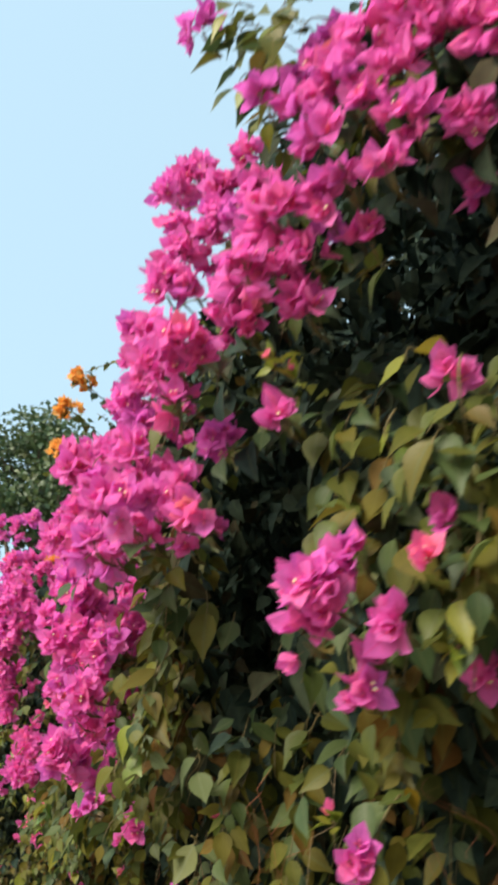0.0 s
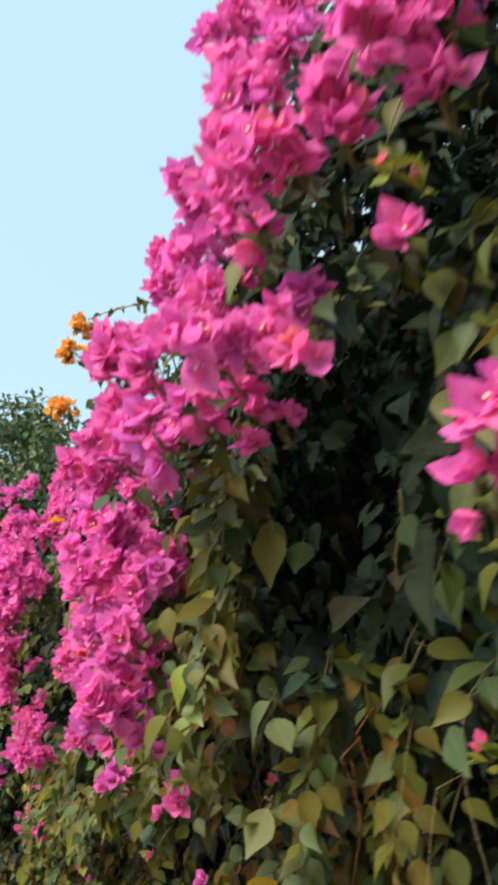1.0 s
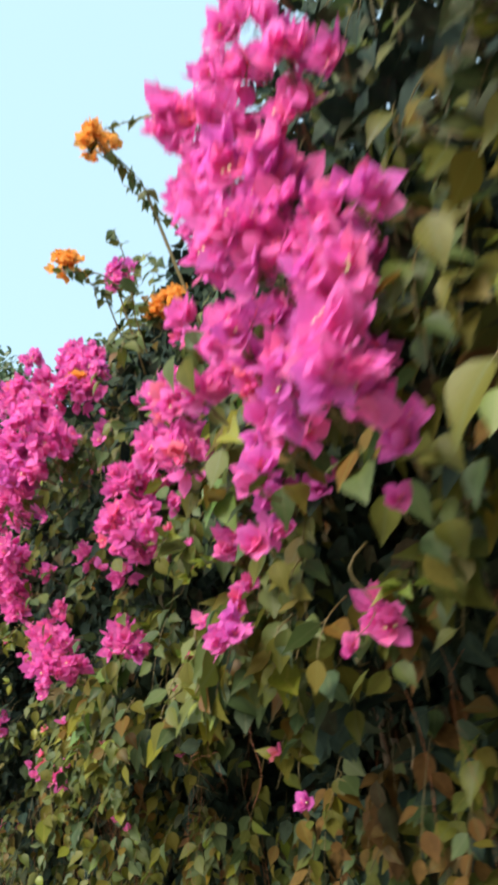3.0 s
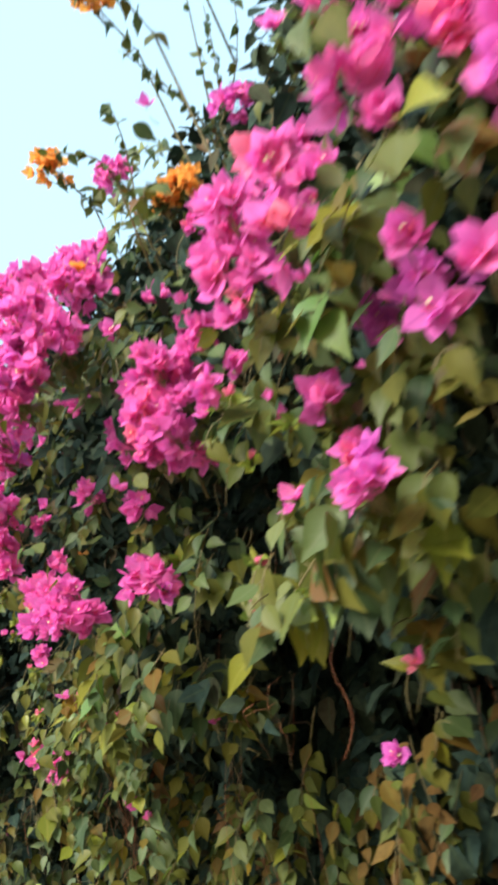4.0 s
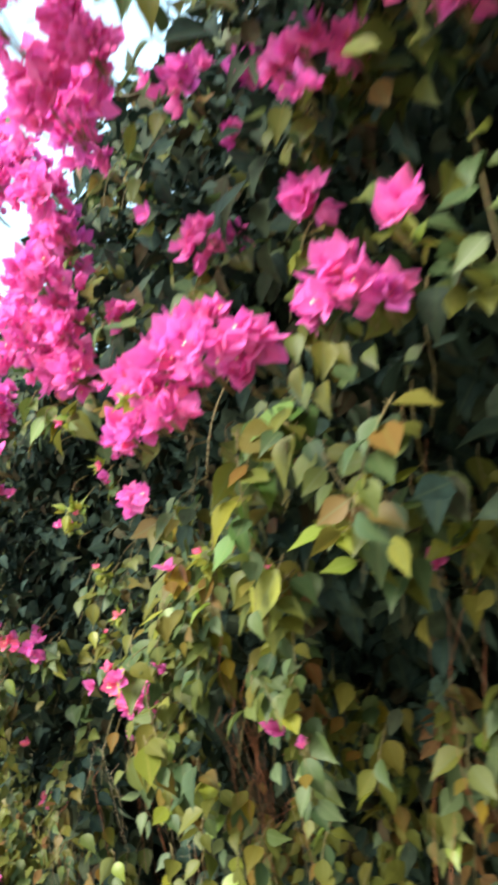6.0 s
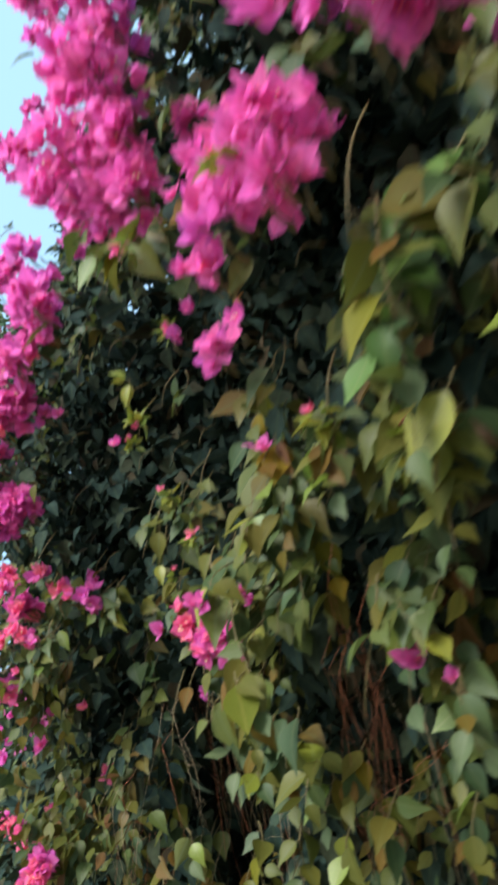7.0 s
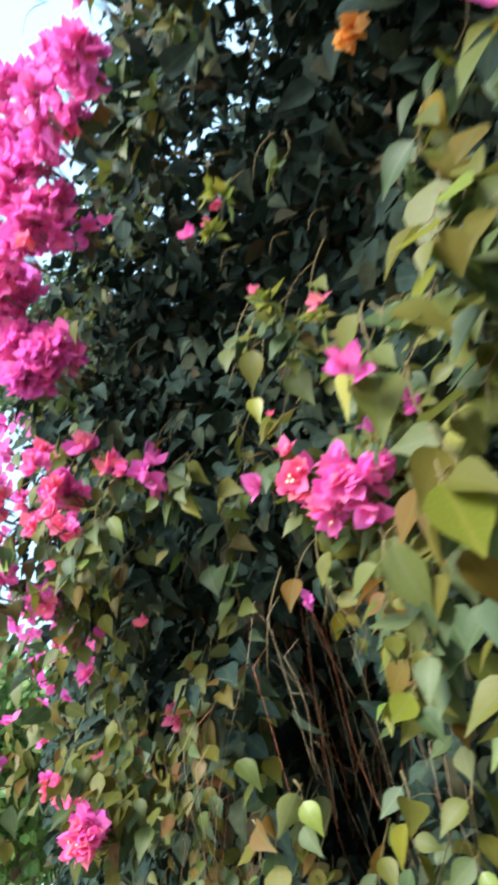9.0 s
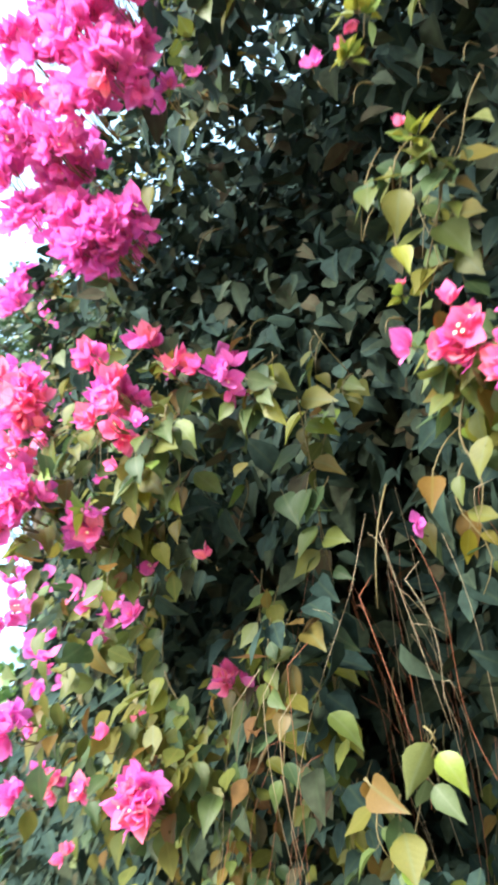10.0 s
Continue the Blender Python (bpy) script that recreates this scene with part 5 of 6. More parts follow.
front = np.array([p[:3] for p in PINK + TUFT + PURPLE + TRESSES + TRESSES_B + TRESSES_C], float) / 100
hollow = np.array(HOLLOW + PITS, float) / 100
bloom = np.array(PINK + PURPLE + CORAL, float) / 100
BEFORE = np.array((-0.35, -0.75, -0.5)) / 0.967


def hedge_face(y, z):
    """How far out the hedge's face stands, for arrays of y and z."""
    d2 = (front[None, :, 1] - y[:, None]) ** 2 + ((front[None, :, 2] - z[:, None]) * 1.0) ** 2
    w = 1 / (d2 + 0.004) ** 1.6
    return (w * front[None, :, 0]).sum(1) / w.sum(1) - (0.22 * np.clip((y - 4.5) / 0.6, 0, 1) - 0.14 * np.clip((y - 5.2) / 0.4, 0, 1)) * np.clip((z - 1.95) / 0.3, 0, 1)


def hedge_top(x, y):
    front_top = 2.55 + 2.1 * (x - 0.12) + 0.65 * np.clip((y - 3.0) / 0.6, 0, 1) + 0.75 * np.clip(y - 3.8, 0, 1)
    return np.minimum(3.3 + 0.9 * np.clip((x - 0.55) / 0.4, 0, 1) + 0.7 * np.clip((y - 3.2) / 0.6, 0, 1), front_top) + 0.10 * np.sin(7.3 * y) + 0.07 * np.sin(17.1 * y + 2 * x)


def in_hollow(p, grow=1.0, reach=0.85):
    hit = np.zeros(len(p), bool)
    for h in hollow:
        s = np.clip((p - h[:3]) @ h[4:7], -0.38, reach)
        gap = p - h[:3] - s[:, None] * h[4:7]
        hit |= (gap ** 2).sum(1) < (h[3] * grow * 1.2 * (1 + 0.35 * s)) ** 2
    return hit


def in_bloom(p):
    """Whether a leaf would stand inside a flower cluster or right before it."""
    hit = np.zeros(len(p), bool)
    for c in bloom:
        d = p - c[:3]
        s = np.clip(d @ BEFORE, 0.0, 0.18)
        hit |= ((d - s[:, None] * BEFORE) ** 2).sum(1) < (c[3] + 0.012) ** 2
    return hit


def at_home(p):
    """Whether a leaf stands close to a shoot that is there, or well inside the hedge."""
    if len(p) > 1500:
        return np.concatenate([at_home(p[i:i + 1500]) for i in range(0, len(p), 1500)])
    gap = ((p[:, None, :] - front[None, :, :]) ** 2).sum(2).min(1) ** 0.5
    return (gap < 0.055) | (p[:, 0] > hedge_face(np.clip(p[:, 1], 0.45, 6.5), np.clip(p[:, 2], 1.6, 3.0)) + 0.13) | (p[:, 2] < 2.05)


def clumped(p):
    """Leaves hang in upright tresses with dark gaps between them."""
    return np.array([noise.noise(Vector((q[0] * 5, q[1] * 8.5, q[2] * 3.2))) + 0.5 * noise.noise(Vector((q[0] * 11, q[1] * 19, q[2] * 9))) for q in p])


rng = random.Random(7)
nrng = np.random.default_rng(11)


def jitter(v, s):
    return (Vector(v) + Vector((rng.gauss(0, s), rng.gauss(0, s), rng.gauss(0, s)))).normalized()


# ---- ground and wall ----
def sheet(name, x0, x1, y0, y1, z, mat, label, category, nx, ny, rough):
    bm = bmesh.new()
    bmesh.ops.create_grid(bm, x_segments=nx, y_segments=ny, size=0.5)
    for v in bm.verts:
        v.co = Vector((x0 + (v.co.x + 0.5) * (x1 - x0), y0 + (v.co.y + 0.5) * (y1 - y0), z))
        v.co.z += rough * noise.noise(v.co * 0.7)
    me = bpy.data.meshes.new(name)
    bm.to_mesh(me)
    bm.free()
    me.materials.append(mat)
    return tagged(new(name, me), label, category, kind="structure")


sheet("ground", -400, 400, -400, 400, 0.0, earth_mat, "bare pale brown earth, unseen below the flowering hedge", "ground", 120, 120, 0.0)


def block(name, x0, x1, y0, y1, z0, z1, mat, label, category):
    bm = bmesh.new()
    bmesh.ops.create_cube(bm, size=1)
    for v in bm.verts:
        v.co = Vector(((x0 + x1) / 2 + v.co.x * (x1 - x0), (y0 + y1) / 2 + v.co.y * (y1 - y0), (z0 + z1) / 2 + v.co.z * (z1 - z0)))
    bmesh.ops.bevel(bm, geom=bm.edges[:], offset=0.015, segments=2, affect="EDGES")
    me = bpy.data.meshes.new(name)
    bm.to_mesh(me)
    bm.free()
    me.materials.append(mat)
    return tagged(new(name, me), label, category, kind="structure")


# height of 2.10 is added to block low sky through gaps in the hedge
block("wall_boundary", 2.05, 2.25, -1.5, 10.0, 0.0, 2.10, plaster_mat, "brown plastered boundary wall behind the overgrown hedge", "wall")

# ---- the bushes ----
EDGES = [1.0, 1.62, 2.35, 3.12, 3.75]
BUSH_Y = [0.5, 1.3, 2.0, 2.75, 3.45, 4.5]
BUSH_LABEL = [
    "pink bougainvillea bush with heavy bloom arching over dark hollows",
    "magenta bougainvillea bush with a hanging string of pale leaves",
    "bougainvillea bush with scattered pink bloom and yellowing leaves",
    "dense pink bougainvillea bush trailing leafy shoots",
    "leafy bougainvillea bush with large pink hanging sprays",
    "bougainvillea bush with a bright magenta edge and coral sprays",
]


def bush_of(y):
    return sum(y > e for e in EDGES)


bushes = []
for by, lab in zip(BUSH_Y, BUSH_LABEL):
    b = thing("bougainvillea_bush", (1.30, by, 0.0), lab, "bush", "bougainvillea bushes of the hedge")
    bushes.append(b)
    for k in range(3):
        h = Heap()
        x, y = 1.30 + rng.uniform(-0.06, 0.08), by + rng.uniform(-0.15, 0.15)
        path, rad = [], []
        for i in range(9):
            s = i / 8
            path.append((x, y, 2.5 * s))
            x += rng.uniform(-0.05, 0.05)
            y += rng.uniform(-0.06, 0.06)
            rad.append(0.016 * (1 - 0.75 * s) + 0.004)
        h.tube(path, rad, 0, 7)
        for i in range(3, 9):
            p = Vector(path[i])
            q = p + Vector((rng.uniform(-0.25, 0.1), rng.uniform(-0.3, 0.3), rng.uniform(0.05, 0.35)))
            h.tube([p, p.lerp(q, 0.5) + Vector((0, 0, 0.05)), q], (rad[i] * 0.7, rad[i] * 0.5, 0.003), 0, 5)
        part("trunk", h, [bark_mat], b, "grey-brown woody stem")


def leaf_way(spread=0.35):
    """Hanging: the tip points down and out, the face looks out of the hedge to the light."""
    along = jitter((-0.25, -0.15, -0.85), spread)
    face = jitter((-0.70, -0.45, 0.55), spread)
    return along, face


def ageing(z):
    """Share of old yellowing leaves, larger low down on the bushes."""
    return min(0.50, max(0.08, 0.50 - 0.80 * (z - 1.60)))


# foliage too deep or too dense to tell leaf from leaf
def foliage(count, x_from, x_to, heaps, size, shy, spread, templates, low=0.15, clump=None, clear=False, dry=0.0, high=3.6, far_end=5.8, near_end=-0.5):
    y = nrng.uniform(near_end, far_end, count)
    z = low + (high - low) * nrng.uniform(0, 1, count) ** 0.85
    face = hedge_face(np.clip(y, 0.45, 6.5), np.clip(z, 1.60, 3.0)) + 0.22 * np.clip((1.80 - z) / 0.25, 0, 1)
    x = face + x_from + (x_to - x_from) * nrng.uniform(0, 1, count)
    p = np.stack([x, y, z], 1)
    p = p[z < hedge_top(x, y)]
    if shy:
        p = p[~in_hollow(p, shy, 0.85 if clear else 1.1)]
    if clump is not None:
        p = p[clumped(p) > clump]
    if clear:
        p = p[~in_bloom(p) & at_home(p)]
    for q in p:
        a, f_ = leaf_way(spread)
        mat = 1 if q[2] < 1.85 and rng.random() < dry else 3 if dry and rng.random() < ageing(q[2]) else 0
        heaps[bush_of(q[1])].add(templates[rng.randrange(len(templates))], placed(q, a, f_, size * rng.uniform(0.65, 1.3)), mat)


# inner leaves carry the painted shade seen through the hollows
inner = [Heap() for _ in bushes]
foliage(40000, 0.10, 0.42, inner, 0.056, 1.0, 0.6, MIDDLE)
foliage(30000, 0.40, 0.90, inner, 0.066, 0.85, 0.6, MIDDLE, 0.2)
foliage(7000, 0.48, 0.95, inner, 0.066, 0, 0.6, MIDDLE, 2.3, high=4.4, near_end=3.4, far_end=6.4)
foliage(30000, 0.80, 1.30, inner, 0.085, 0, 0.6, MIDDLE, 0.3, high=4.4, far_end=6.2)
# large leaves packed at the back to keep sky light out of the hollows
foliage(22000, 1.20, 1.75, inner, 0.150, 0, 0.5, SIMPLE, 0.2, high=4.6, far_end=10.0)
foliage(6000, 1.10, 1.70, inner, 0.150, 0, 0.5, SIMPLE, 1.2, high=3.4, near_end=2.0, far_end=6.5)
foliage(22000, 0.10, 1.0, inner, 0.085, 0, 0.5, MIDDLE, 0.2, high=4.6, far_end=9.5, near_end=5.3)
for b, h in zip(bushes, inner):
    part("inner_leaves", h, [inner_mat], b, "inner foliage coloured dark as in shade", "stuff")

outer = [Heap() for _ in bushes]
foliage(15000, 0.07, 0.26, outer, 0.043, 1.1, 0.5, LEAVES, 1.2, -0.04, True, 0.10)


def twig_line(c, length, sway):
    """A hanging twig's line, top first, through c."""
    top = c + Vector((sway[0] * 0.4 + 0.02, sway[1] * 0.4 + 0.01, length * 0.5))
    end = c + Vector((-sway[0] * 0.6 - 0.015, -sway[1] * 0.6, -length * 0.5))
    return [top.lerp(end, k / 6) + Vector((-0.012, -0.008, 0.0)) * math.sin(k / 6 * math.pi) for k in range(7)]


def leaves_on(path, n, size):
    """Places and sizes of leaves that stand by turns on both sides of a twig, smaller towards its end."""
    side = 1 if rng.random() < 0.5 else -1
    across = Vector((0.55, -0.80, 0.0))
    for k in range(n):
        s_ = (k + rng.uniform(0.2, 0.8)) / n * (len(path) - 1)
        i_ = min(int(s_), len(path) - 2)
        p = path[i_].lerp(path[i_ + 1], s_ - i_)
        side = -side
        a = jitter(Vector((-0.18, -0.12, -0.72)) + across * side * rng.uniform(0.2, 0.9), 0.26)
        f_ = jitter((-0.60, -0.50, 0.52), 0.36)
        yield p + a * 0.008, a, f_, size * rng.uniform(0.75, 1.2) * (1.08 - 0.40 * k / n)


# sprays past counting, hung over the whole face
count = 1800
sy, sz = nrng.uniform(0.2, 5.4, count), nrng.uniform(1.45, 2.9, count)
sx = hedge_face(np.clip(sy, 0.45, 6.5), np.clip(sz, 1.60, 3.0)) + nrng.uniform(0.03, 0.16, count) + 0.24 * np.clip((1.80 - sz) / 0.25, 0, 1)
seeds = np.stack([sx, sy, sz], 1)
seeds = seeds[(sz < hedge_top(sx, sy) - 0.05) & ~in_hollow(seeds, 1.2) & ~in_bloom(seeds)]
seeds = seeds[clumped(seeds) > 0.03]
hung = []
for q in seeds:
    path = twig_line(Vector(q), rng.uniform(0.10, 0.22), (rng.uniform(-0.03, 0.03), rng.uniform(-0.06, 0.06)))
    dry_ = 1 if q[2] < 1.85 and rng.random() < 0.14 else None
    hung.append((path, dry_, list(leaves_on(path, rng.randint(6, 10), 0.046))))
where = np.array([tuple(w[0] + w[1] * 0.02) for _, _, found in hung for w in found])
bad = in_bloom(where) | in_hollow(where, 0.95) | ~at_home(where)
at = 0
for path, dry_, found in hung:
    no = bad[at:at + len(found)]
    at += len(found)
    hp = outer[bush_of(path[3].y)]
    if not no.all():
        hp.tube(path, [0.0013 - 0.0001 * k for k in range(7)], 2, 3)
    for (p, a, f_, size), skip in zip(found, no):
        if not skip:
            hp.add(LEAVES[rng.randrange(6)], placed(p, a, f_, size), dry_ or (3 if rng.random() < ageing(p.z) else 0))

behind = []
for cx, cy, cz, r in PINK + PURPLE:
    for k in range(14):
        deep = rng.uniform(0.03, 0.22)
        behind.append(Vector((cx, cy, cz)) / 100 + Vector((0.45, 0.50, 0.32)) * deep + Vector((rng.gauss(0, 1), rng.gauss(0, 1), rng.gauss(0, 1))) * (r / 100 * 0.75 + 0.01))
shut = in_hollow(np.array(behind), 1.1) | in_bloom(np.array(behind)) | ~at_home(np.array(behind))
for q, no in zip(behind, shut):
    if not no:
        a, f_ = leaf_way(0.45)
        outer[bush_of(q.y)].add(LEAVES[rng.randrange(6)], placed(q, a, f_, rng.uniform(0.034, 0.050)), 3 if rng.random() < ageing(q.z) else 0)
for b, h in zip(bushes, outer):
    part("outer_leaves", h, [leaf_mat, brown_mat, twig_mat, olive_mat], b, "olive green heart-shaped leaves", "stuff")

# leaf sprays, leaf by leaf
def spray(path, n, size, b, warm=0.0, old=1.0, plain="green"):
    h = Heap()
    h.tube(path, [0.0015 - 0.0012 * k / len(path) for k in range(len(path))], 0, 4)
    part("leafy_twig", h, [twig_mat], b)
    found = list(leaves_on(path, n, size))
    where = np.array([tuple(w[0] + w[1] * 0.02) for w in found])
    shut = in_hollow(where, 0.75) | in_bloom(where)
    for (p, a, f_, size_), skip in zip(found, shut):
        if skip:
            continue
        q = rng.random()
        kind = "young" if q < 0.09 else "yellow" if q < 0.10 + warm else "olive" if rng.random() < old * ageing(p.z) else plain
        child("leaf", LEAF_MESH[kind][rng.randrange(6)], b, placed(p, a, f_, size_, rng.uniform(0.88, 1.12)))


for cx, cy, cz, r in TUFT:
    c, r = Vector((cx, cy, cz)) / 100, r / 100
    n = max(3, round(4.0 * (r / 0.03) ** 1.3))
    path = twig_line(c + Vector((0, 0, 0.02)), r * 2.4, (rng.uniform(-0.4, 0.4) * r, rng.uniform(-1.0, 1.0) * r))
    spray(path, n, 0.052, bushes[bush_of(c.y)], 0.015)

# long leafy strings hanging before the hollows
ALL_TRESSES = TRESSES + TRESSES_B + TRESSES_C + TRESSES_D + TRESSES_E
for x0, y0, z0, x1, y1, z1, size in STRINGS + ALL_TRESSES:
    a, c = Vector((x0, y0, z0)) / 100, Vector((x1, y1, z1)) / 100
    bend = Vector((rng.uniform(-1, 1), rng.uniform(-1, 1), 0)) * 0.012
    path = [a.lerp(c, k / 8) + bend * math.sin(k * 0.8) for k in range(9)]
    n = max(4, round((c - a).length / (size / 100 * 0.42)))
    spray(path, n, size / 100, bushes[bush_of((y0 + y1) / 200)], 0.05, 0.45, "sage" if rng.random() < 0.35 or 1.2 < c.y < 1.3 else "green")

for x0, y0, z0, x1, y1, z1, size in VINES:
    a, c = Vector((x0, y0, z0)) / 100, Vector((x1, y1, z1)) / 100
    path = [a.lerp(c, k / 8) + Vector((0, 0, 0.02)) * math.sin(k * 0.4) for k in range(9)]
    spray(path, 9, size / 100, bushes[bush_of(a.y)], 0.0, 0.0, "lush")

# young tips, bright yellow-green
for cx, cy, cz in SPROUTS:
    c = Vector((cx, cy, cz)) / 100
    b = bushes[bush_of(c.y)]
    for k in range(rng.randint(6, 9)):
        a, f_ = jitter((-0.35, -0.35, -0.1), 0.6), jitter((-0.5, -0.4, 0.6), 0.5)
        child("leaf", LEAF_MESH["young"][rng.randrange(6)], b, placed(c + a * 0.006, a, f_, rng.uniform(0.014, 0.034), 0.85))
    if rng.random() < 0.6:
        bud = new("flower", FLOWER_MESH["coral"][rng.randrange(10)])
        bud.parent = b
        out_ = jitter((-0.5, -0.5, 0.5), 0.4)
        side_ = out_.orthogonal().normalized()
        bud.matrix_basis = parent_frame[b].inverted() @ Matrix.Translation(c + out_ * 0.015) @ Matrix((side_, out_.cross(side_), out_)).transposed().to_4x4() @ Matrix.Scale(rng.uniform(0.25, 0.42), 4)
# large leaves that stand out one by one
for x, y, z, size, kind in BIG_A + BIG_B + BIG_C + BIG_D:
    size = size / 100
    a = jitter((-0.12, -0.15 + 0.5 * rng.choice((-1, 0, 1)), -0.75), 0.15)
    child("leaf", LEAF_MESH[("green", "yellow", "young")[kind]][rng.randrange(6)], bushes[bush_of(y / 100)],
          placed(Vector((x, y, z)) / 100 - a * size * 0.5, a, jitter((-0.5, -0.7, 0.35), 0.15), size, rng.uniform(0.9, 1.15)), "large yellowing leaf" if kind == 1 else "")


# flower clusters
def cluster(c, r, colour, parent, out_way):
    if c.z < 1.75:
        r *= 0.75
    n = max(1, round((6.0 if c.z > 2.15 else 4.8) * (r / 0.028) ** 2))
    n = min(n, 30)
    spread = max(0.006, r - 0.011)
    h = Heap()
    flowers = []
    root = c - out_way * (r * 0.9 + 0.03) + Vector((0, 0, 0.01))
    for k in range(n):
        d = jitter(out_way, 0.85) if n > 2 else jitter(out_way, 0.35)
        p = c + d * spread * rng.uniform(0.4, 1.1) - out_way * spread * 0.35 if n > 1 else c
        axis = jitter(d + out_way * 0.35, 0.25)
        flowers.append((p, axis))
        foot = p - axis * 0.018
        if k < 5:
            h.tube([root, root.lerp(foot, 0.6) - Vector((0, 0, 0.006)), foot], (0.0011, 0.0009, 0.0007), 0, 4)
    ob = part("flowering_twig", h, [twig_mat], parent)
    tint = noise.noise(c * 2.6) + 0.4 * noise.noise(c * 9.0)
    if colour == "pink" and tint > 0.16:
        colour = "rose"
    if c.z < (2.2 if c.y > 4.0 else 2.0) and rng.random() < (0.6 if c.y > 3.9 else 0.08) and colour != "purple":
        colour = "blush"
    for p, axis in flowers:
        z = axis
        x = z.orthogonal().normalized()
        m = Matrix.Translation(p) @ Matrix((x, z.cross(x), z)).transposed().to_4x4() @ Matrix.Rotation(rng.uniform(0, 6.28), 4, "Z") @ Matrix.Scale(rng.uniform(0.50, 0.76) * min(1.0, 0.45 + r / 0.034), 4)
        q = rng.random()
        col = {"rose": "purple" if q < 0.28 else "pink", "blush": "coral" if q < 0.6 else "pink", "pink": "coral" if q < 0.02 else "pink"}.get(colour, colour)
        fl = new("flower", FLOWER_MESH[col][rng.randrange(10)])
        fl.parent = ob
        fl.matrix_basis = m


OUT = Vector((-0.72, -0.55, 0.30)).normalized()
for cx, cy, cz, r in PINK:
    cluster(Vector((cx, cy, cz)) / 100, r / 100, "pink", bushes[bush_of(cy / 100)], OUT)
for cx, cy, cz, r in PURPLE:
    cluster(Vector((cx, cy, cz)) / 100, r / 100, "purple", bushes[bush_of(cy / 100)], OUT)

for cx, cy, cz, r in CORAL:
    cluster(Vector((cx, cy, cz)) / 100, r / 100, "blush", bushes[bush_of(cy / 100)], OUT)
cluster(Vector((0.43, 3.74, 2.51)), 0.026, "orange", bushes[4], Vector((-0.5, -0.6, -0.6)).normalized())

# orange bougainvillea shooting out of the top of the hedge
orange = thing("orange_bougainvillea", (1.5, 2.6, 0.0), "orange bougainvillea with long thin shoots against the sky", "bush")
for cx, cy, cz, r in ORANGE:
    c = Vector((cx, cy, cz)) / 100
    h = Heap()
    foot = c + (Vector((0.35, 0.15, -0.40)) if c.z > 2.4 else Vector((0.12, 0.08, -0.03)))
    mid_ = foot.lerp(c, 0.6) + Vector((0, 0, 0.12))
    path = [foot.lerp(mid_, s / 4) if s <= 4 else mid_.lerp(c, (s - 4) / 4) for s in range(9)]
    h.tube(path, [0.0036 - 0.00025 * s for s in range(9)], 0, 5)
    shoot = part("shoot", h, [twig_mat], orange, "long thin green-brown shoot")
    for s in range(4, 9):
        for k in range(2):
            a, f_ = leaf_way(0.5)
            child("leaf", LEAF_MESH["green"][rng.randrange(6)], orange, placed(path[s], a, f_, rng.uniform(0.03, 0.05)))
    cluster(c, r / 100, "orange", orange, OUT)
h = Heap()
h.tube([(1.5, 2.6, 0), (1.45, 2.65, 1.4), (1.1, 2.7, 2.5), (0.7, 2.65, 2.75)], (0.03, 0.024, 0.014, 0.006), 0, 7)
part("trunk", h, [bark_mat], orange, "thin woody trunk")

# thin leafy shoots standing out of the top
for x0, y0, z0, x1, y1, z1 in SHOOTS:
    a, c = Vector((x0, y0, z0)) / 100, Vector((x1, y1, z1)) / 100
    h = Heap()
    foot = a + Vector((0.12, 0.05, -0.25))
    bow = Vector((rng.uniform(-1, 1), rng.uniform(-1, 1), 0.6)) * 0.03
    path = [foot] + [a.lerp(c, s / 6) + bow * math.sin(s / 6 * math.pi) for s in range(7)]
    h.tube(path, [0.0032 - 0.0003 * s for s in range(8)], 0, 5)
    part("shoot", h, [twig_mat], orange, "long thin green-brown shoot")
    for s in range(2, 8):
        for k in range(3):
            al, f_ = leaf_way(0.7)
            p = path[s].lerp(path[s - 1], rng.random())
            child("leaf", LEAF_MESH["green"][rng.randrange(6)], orange, placed(p, al, f_, rng.uniform(0.018, 0.036)))

# bare stems
for x0, y0, z0, x1, y1, z1 in STEMS:
    for k in range(1 + (rng.random() < 0.25)):
        wide = Vector((rng.uniform(-1, 1), rng.uniform(-1, 1), 0)) * 0.06 * (k > 0)
        a, c = Vector((x0, y0, z0)) / 100 + wide * 0.5, Vector((x1, y1, z1)) / 100 + wide * rng.uniform(0.5, 1.6)
        h = Heap()
        side = Vector((rng.uniform(-1, 1), rng.uniform(-1, 1), 0)) * 0.018
        a2 = a + (a - c) * 0.25 + Vector((0.03, 0.03, 0))
        c2 = c + (c - a) * rng.uniform(0.2, 0.8)
        path = [a2.lerp(c2, s / 12) + side * math.sin(s * 0.55 + k) for s in range(13)]
        thin = rng.uniform(0.45, 0.8) if k else 1.0
        h.tube(path, [thin * (0.00030 + 0.000012 * s) for s in range(13)], 0, 5)
        part("dry_stem", h, [dead_mat if rng.random() < 0.75 else pale_mat], bushes[bush_of(c.y)], "dry reddish-brown stem")

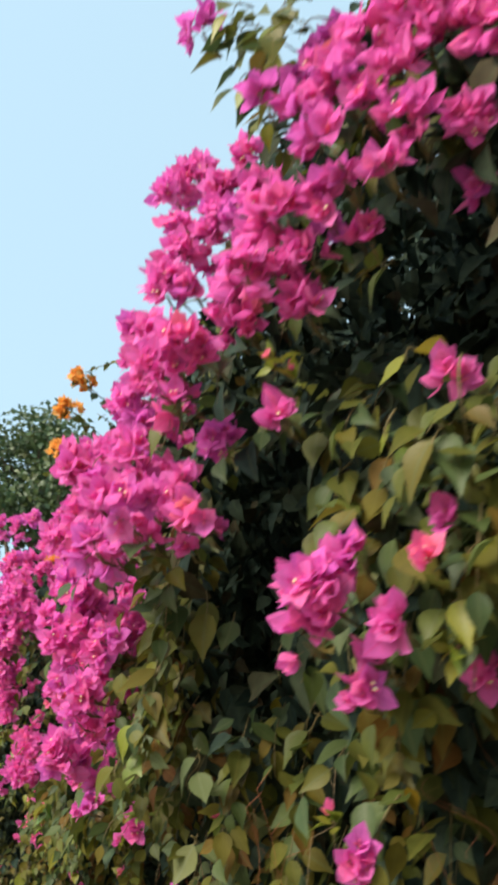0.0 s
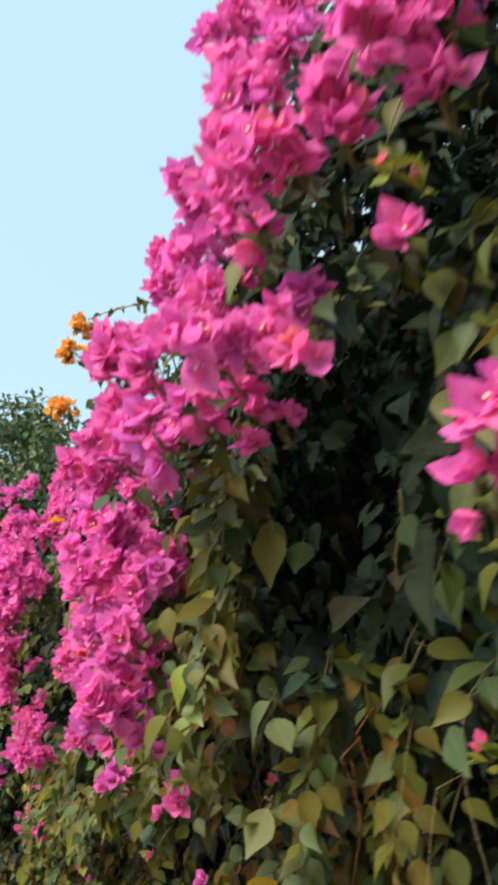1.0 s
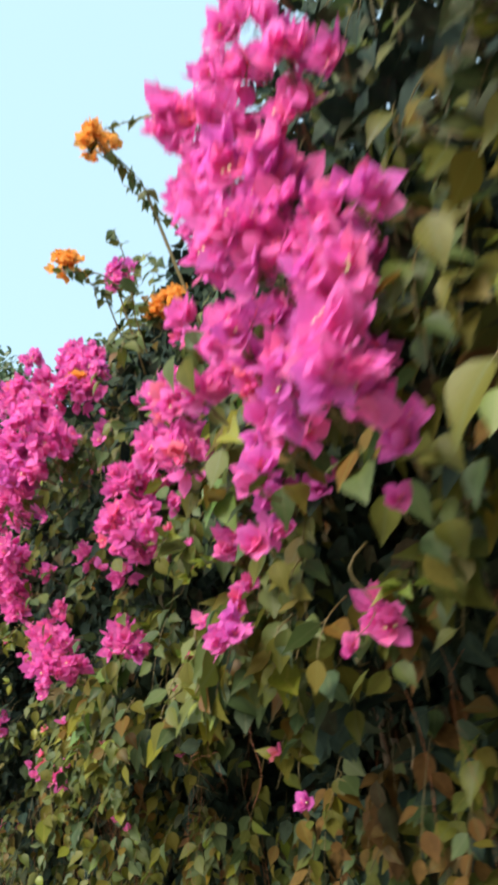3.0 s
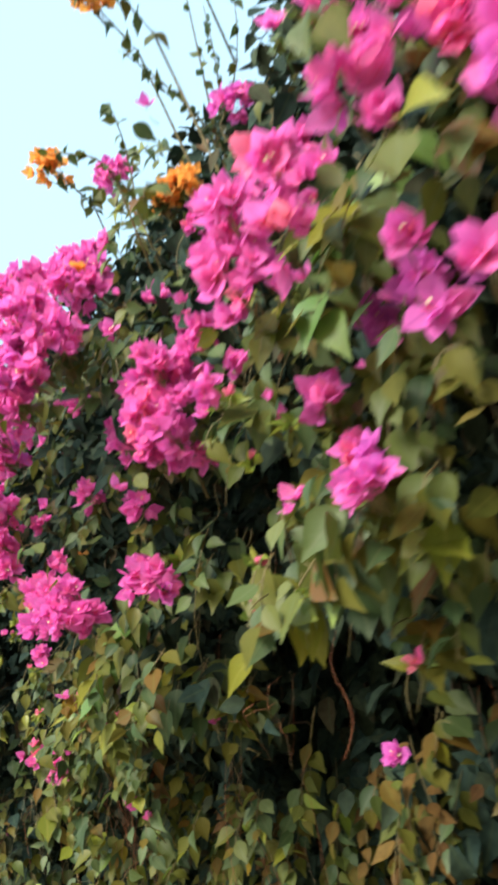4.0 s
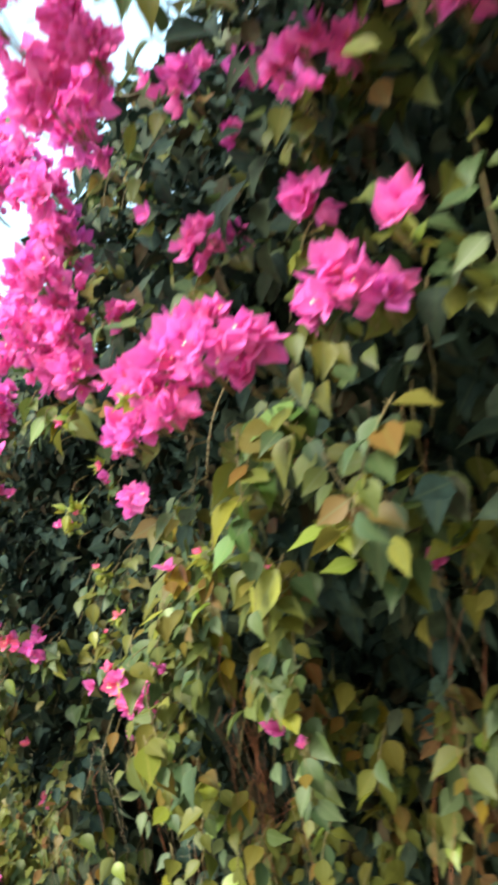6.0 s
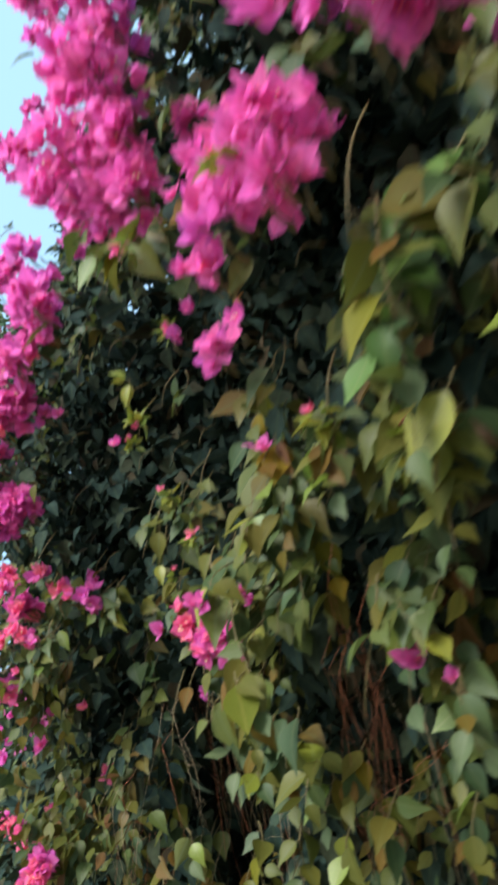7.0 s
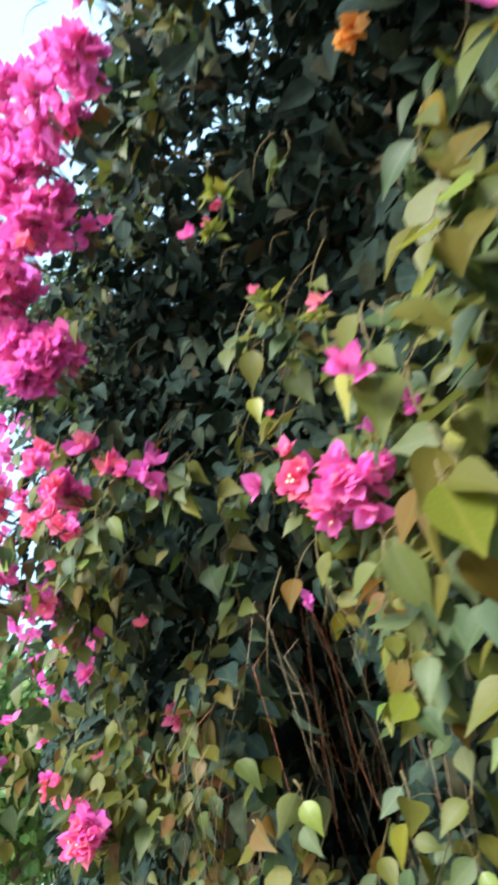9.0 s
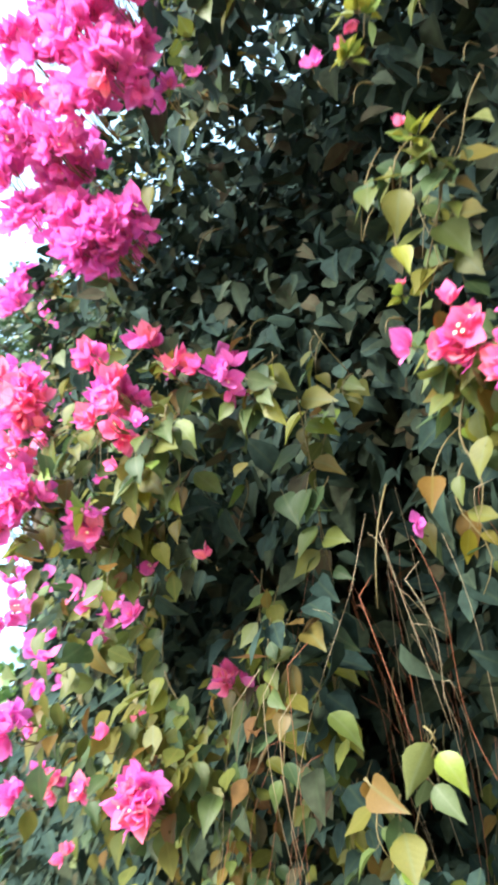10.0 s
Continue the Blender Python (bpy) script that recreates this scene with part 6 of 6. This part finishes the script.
for x0, y0, z0, x1, y1, z1, pale in THIN_A + THIN_B + THIN_C:
    a, c = Vector((x0, y0, z0)) / 100, Vector((x1, y1, z1)) / 100
    bend = Vector((rng.uniform(-1, 1), rng.uniform(-1, 1), 0)) * 0.012
    top = a + (a - c) * 0.2 + Vector((0.03, 0.0, 0.0))
    path = [top] + [a.lerp(c, k / 8) + bend * math.sin(k * 0.45) for k in range(9)] + [c + (c - a) * 0.3]
    h = Heap()
    h.tube(path, [0.00042 * (1 - 0.04 * k) for k in range(11)], 0, 5)
    for k in range(2, 9, 2):
        if rng.random() < 0.35:
            tip = path[k] + Vector((rng.uniform(-1, 1), rng.uniform(-1, 1), rng.uniform(-0.4, 1))) * 0.045
            h.tube([path[k], path[k].lerp(tip, 0.5) + Vector((0, 0, 0.005)), tip], (0.0003, 0.00025, 0.0002), 0, 4)
    part("dry_stem", h, [pale_mat if pale else dead_mat], bushes[bush_of(c.y)], "thin pale forked stem" if pale else "dry reddish-brown stem")

# the hedge runs on beyond: bloom too far off to count
far = Heap()
for k in range(420):
    y = rng.uniform(4.7, 5.6)
    z = rng.uniform(1.95, 3.2)
    x = float(hedge_face(np.array([y]), np.array([z]))[0]) + rng.uniform(-0.04, 0.05)
    if noise.noise(Vector((x, y, z)) * 3.0) < 0.02 or z > float(hedge_top(np.array([x]), np.array([y]))[0]) + 0.05:
        continue
    for j in range(3):
        far.add(BRACTS[rng.randrange(6)], placed((x, y, z), jitter((-0.6, -0.6, 0.2), 0.8), jitter(OUT, 0.5), rng.uniform(0.03, 0.04)))
part("far_bloom", far, [bract_mats["pink"]], bushes[-1], "bright magenta bloom", "stuff")


# ---- trees beyond ----
def tree(at, height, crown_at, crown_r, mat, leaf_size, count, label, squash=0.8):
    t_ = thing("tree", at, label, "tree")
    h = Heap()
    a, c = Vector(at), Vector(crown_at)
    path = [a.lerp(c, s / 6) + Vector((rng.uniform(-1, 1), rng.uniform(-1, 1), 0)) * 0.04 * height / 4 for s in range(7)]
    h.tube(path, [0.03 * height * (1 - 0.11 * s) for s in range(7)], 0, 9)
    limbs = []
    for k in range(14):
        d = Vector((rng.gauss(0, 1), rng.gauss(0, 1), rng.gauss(0.1, 0.8))).normalized()
        q = c + Vector((d.x, d.y, d.z * squash)) * crown_r * rng.uniform(0.6, 1.0)
        s = path[rng.randrange(3, 7)]
        h.tube([s, s.lerp(q, 0.5) + Vector((0, 0, 0.06 * crown_r)), q], (0.010 * height, 0.006 * height, 0.002 * height), 0, 6)
        limbs.append(q)
    part("trunk", h, [bark_mat], t_, "rough brown trunk with forking limbs")
    crown = Heap()
    for q in limbs + [c]:
        for k in range(count):
            d = Vector((rng.gauss(0, 1), rng.gauss(0, 1), rng.gauss(0, 0.8))) * crown_r * 0.22
            crown.add(SIMPLE[rng.randrange(3)], placed(q + d, jitter((0, 0, -0.6), 0.6), jitter((-0.3, -0.6, 0.5), 0.5), leaf_size * rng.uniform(0.7, 1.2)))
    part("crown", crown, [mat], t_, "uneven crown of small leaves", "stuff")


tree((1.2, 11.5, 0.0), 6.0, (0.05, 10.9, 7.25), 1.15, tree_mat, 0.10, 420, "tall dark green tree behind the hedge against the sky")
tree((0.1, 13.2, 0.0), 3.4, (0.1, 13.0, 3.0), 1.75, lush_mat, 0.13, 950, "bright green leafy tree beyond the end of the hedge")
tree((-1.4, 14.2, 0.0), 3.2, (-1.4, 14.0, 2.7), 1.6, lush_mat, 0.13, 800, "bright green rounded tree beyond the end of the hedge")
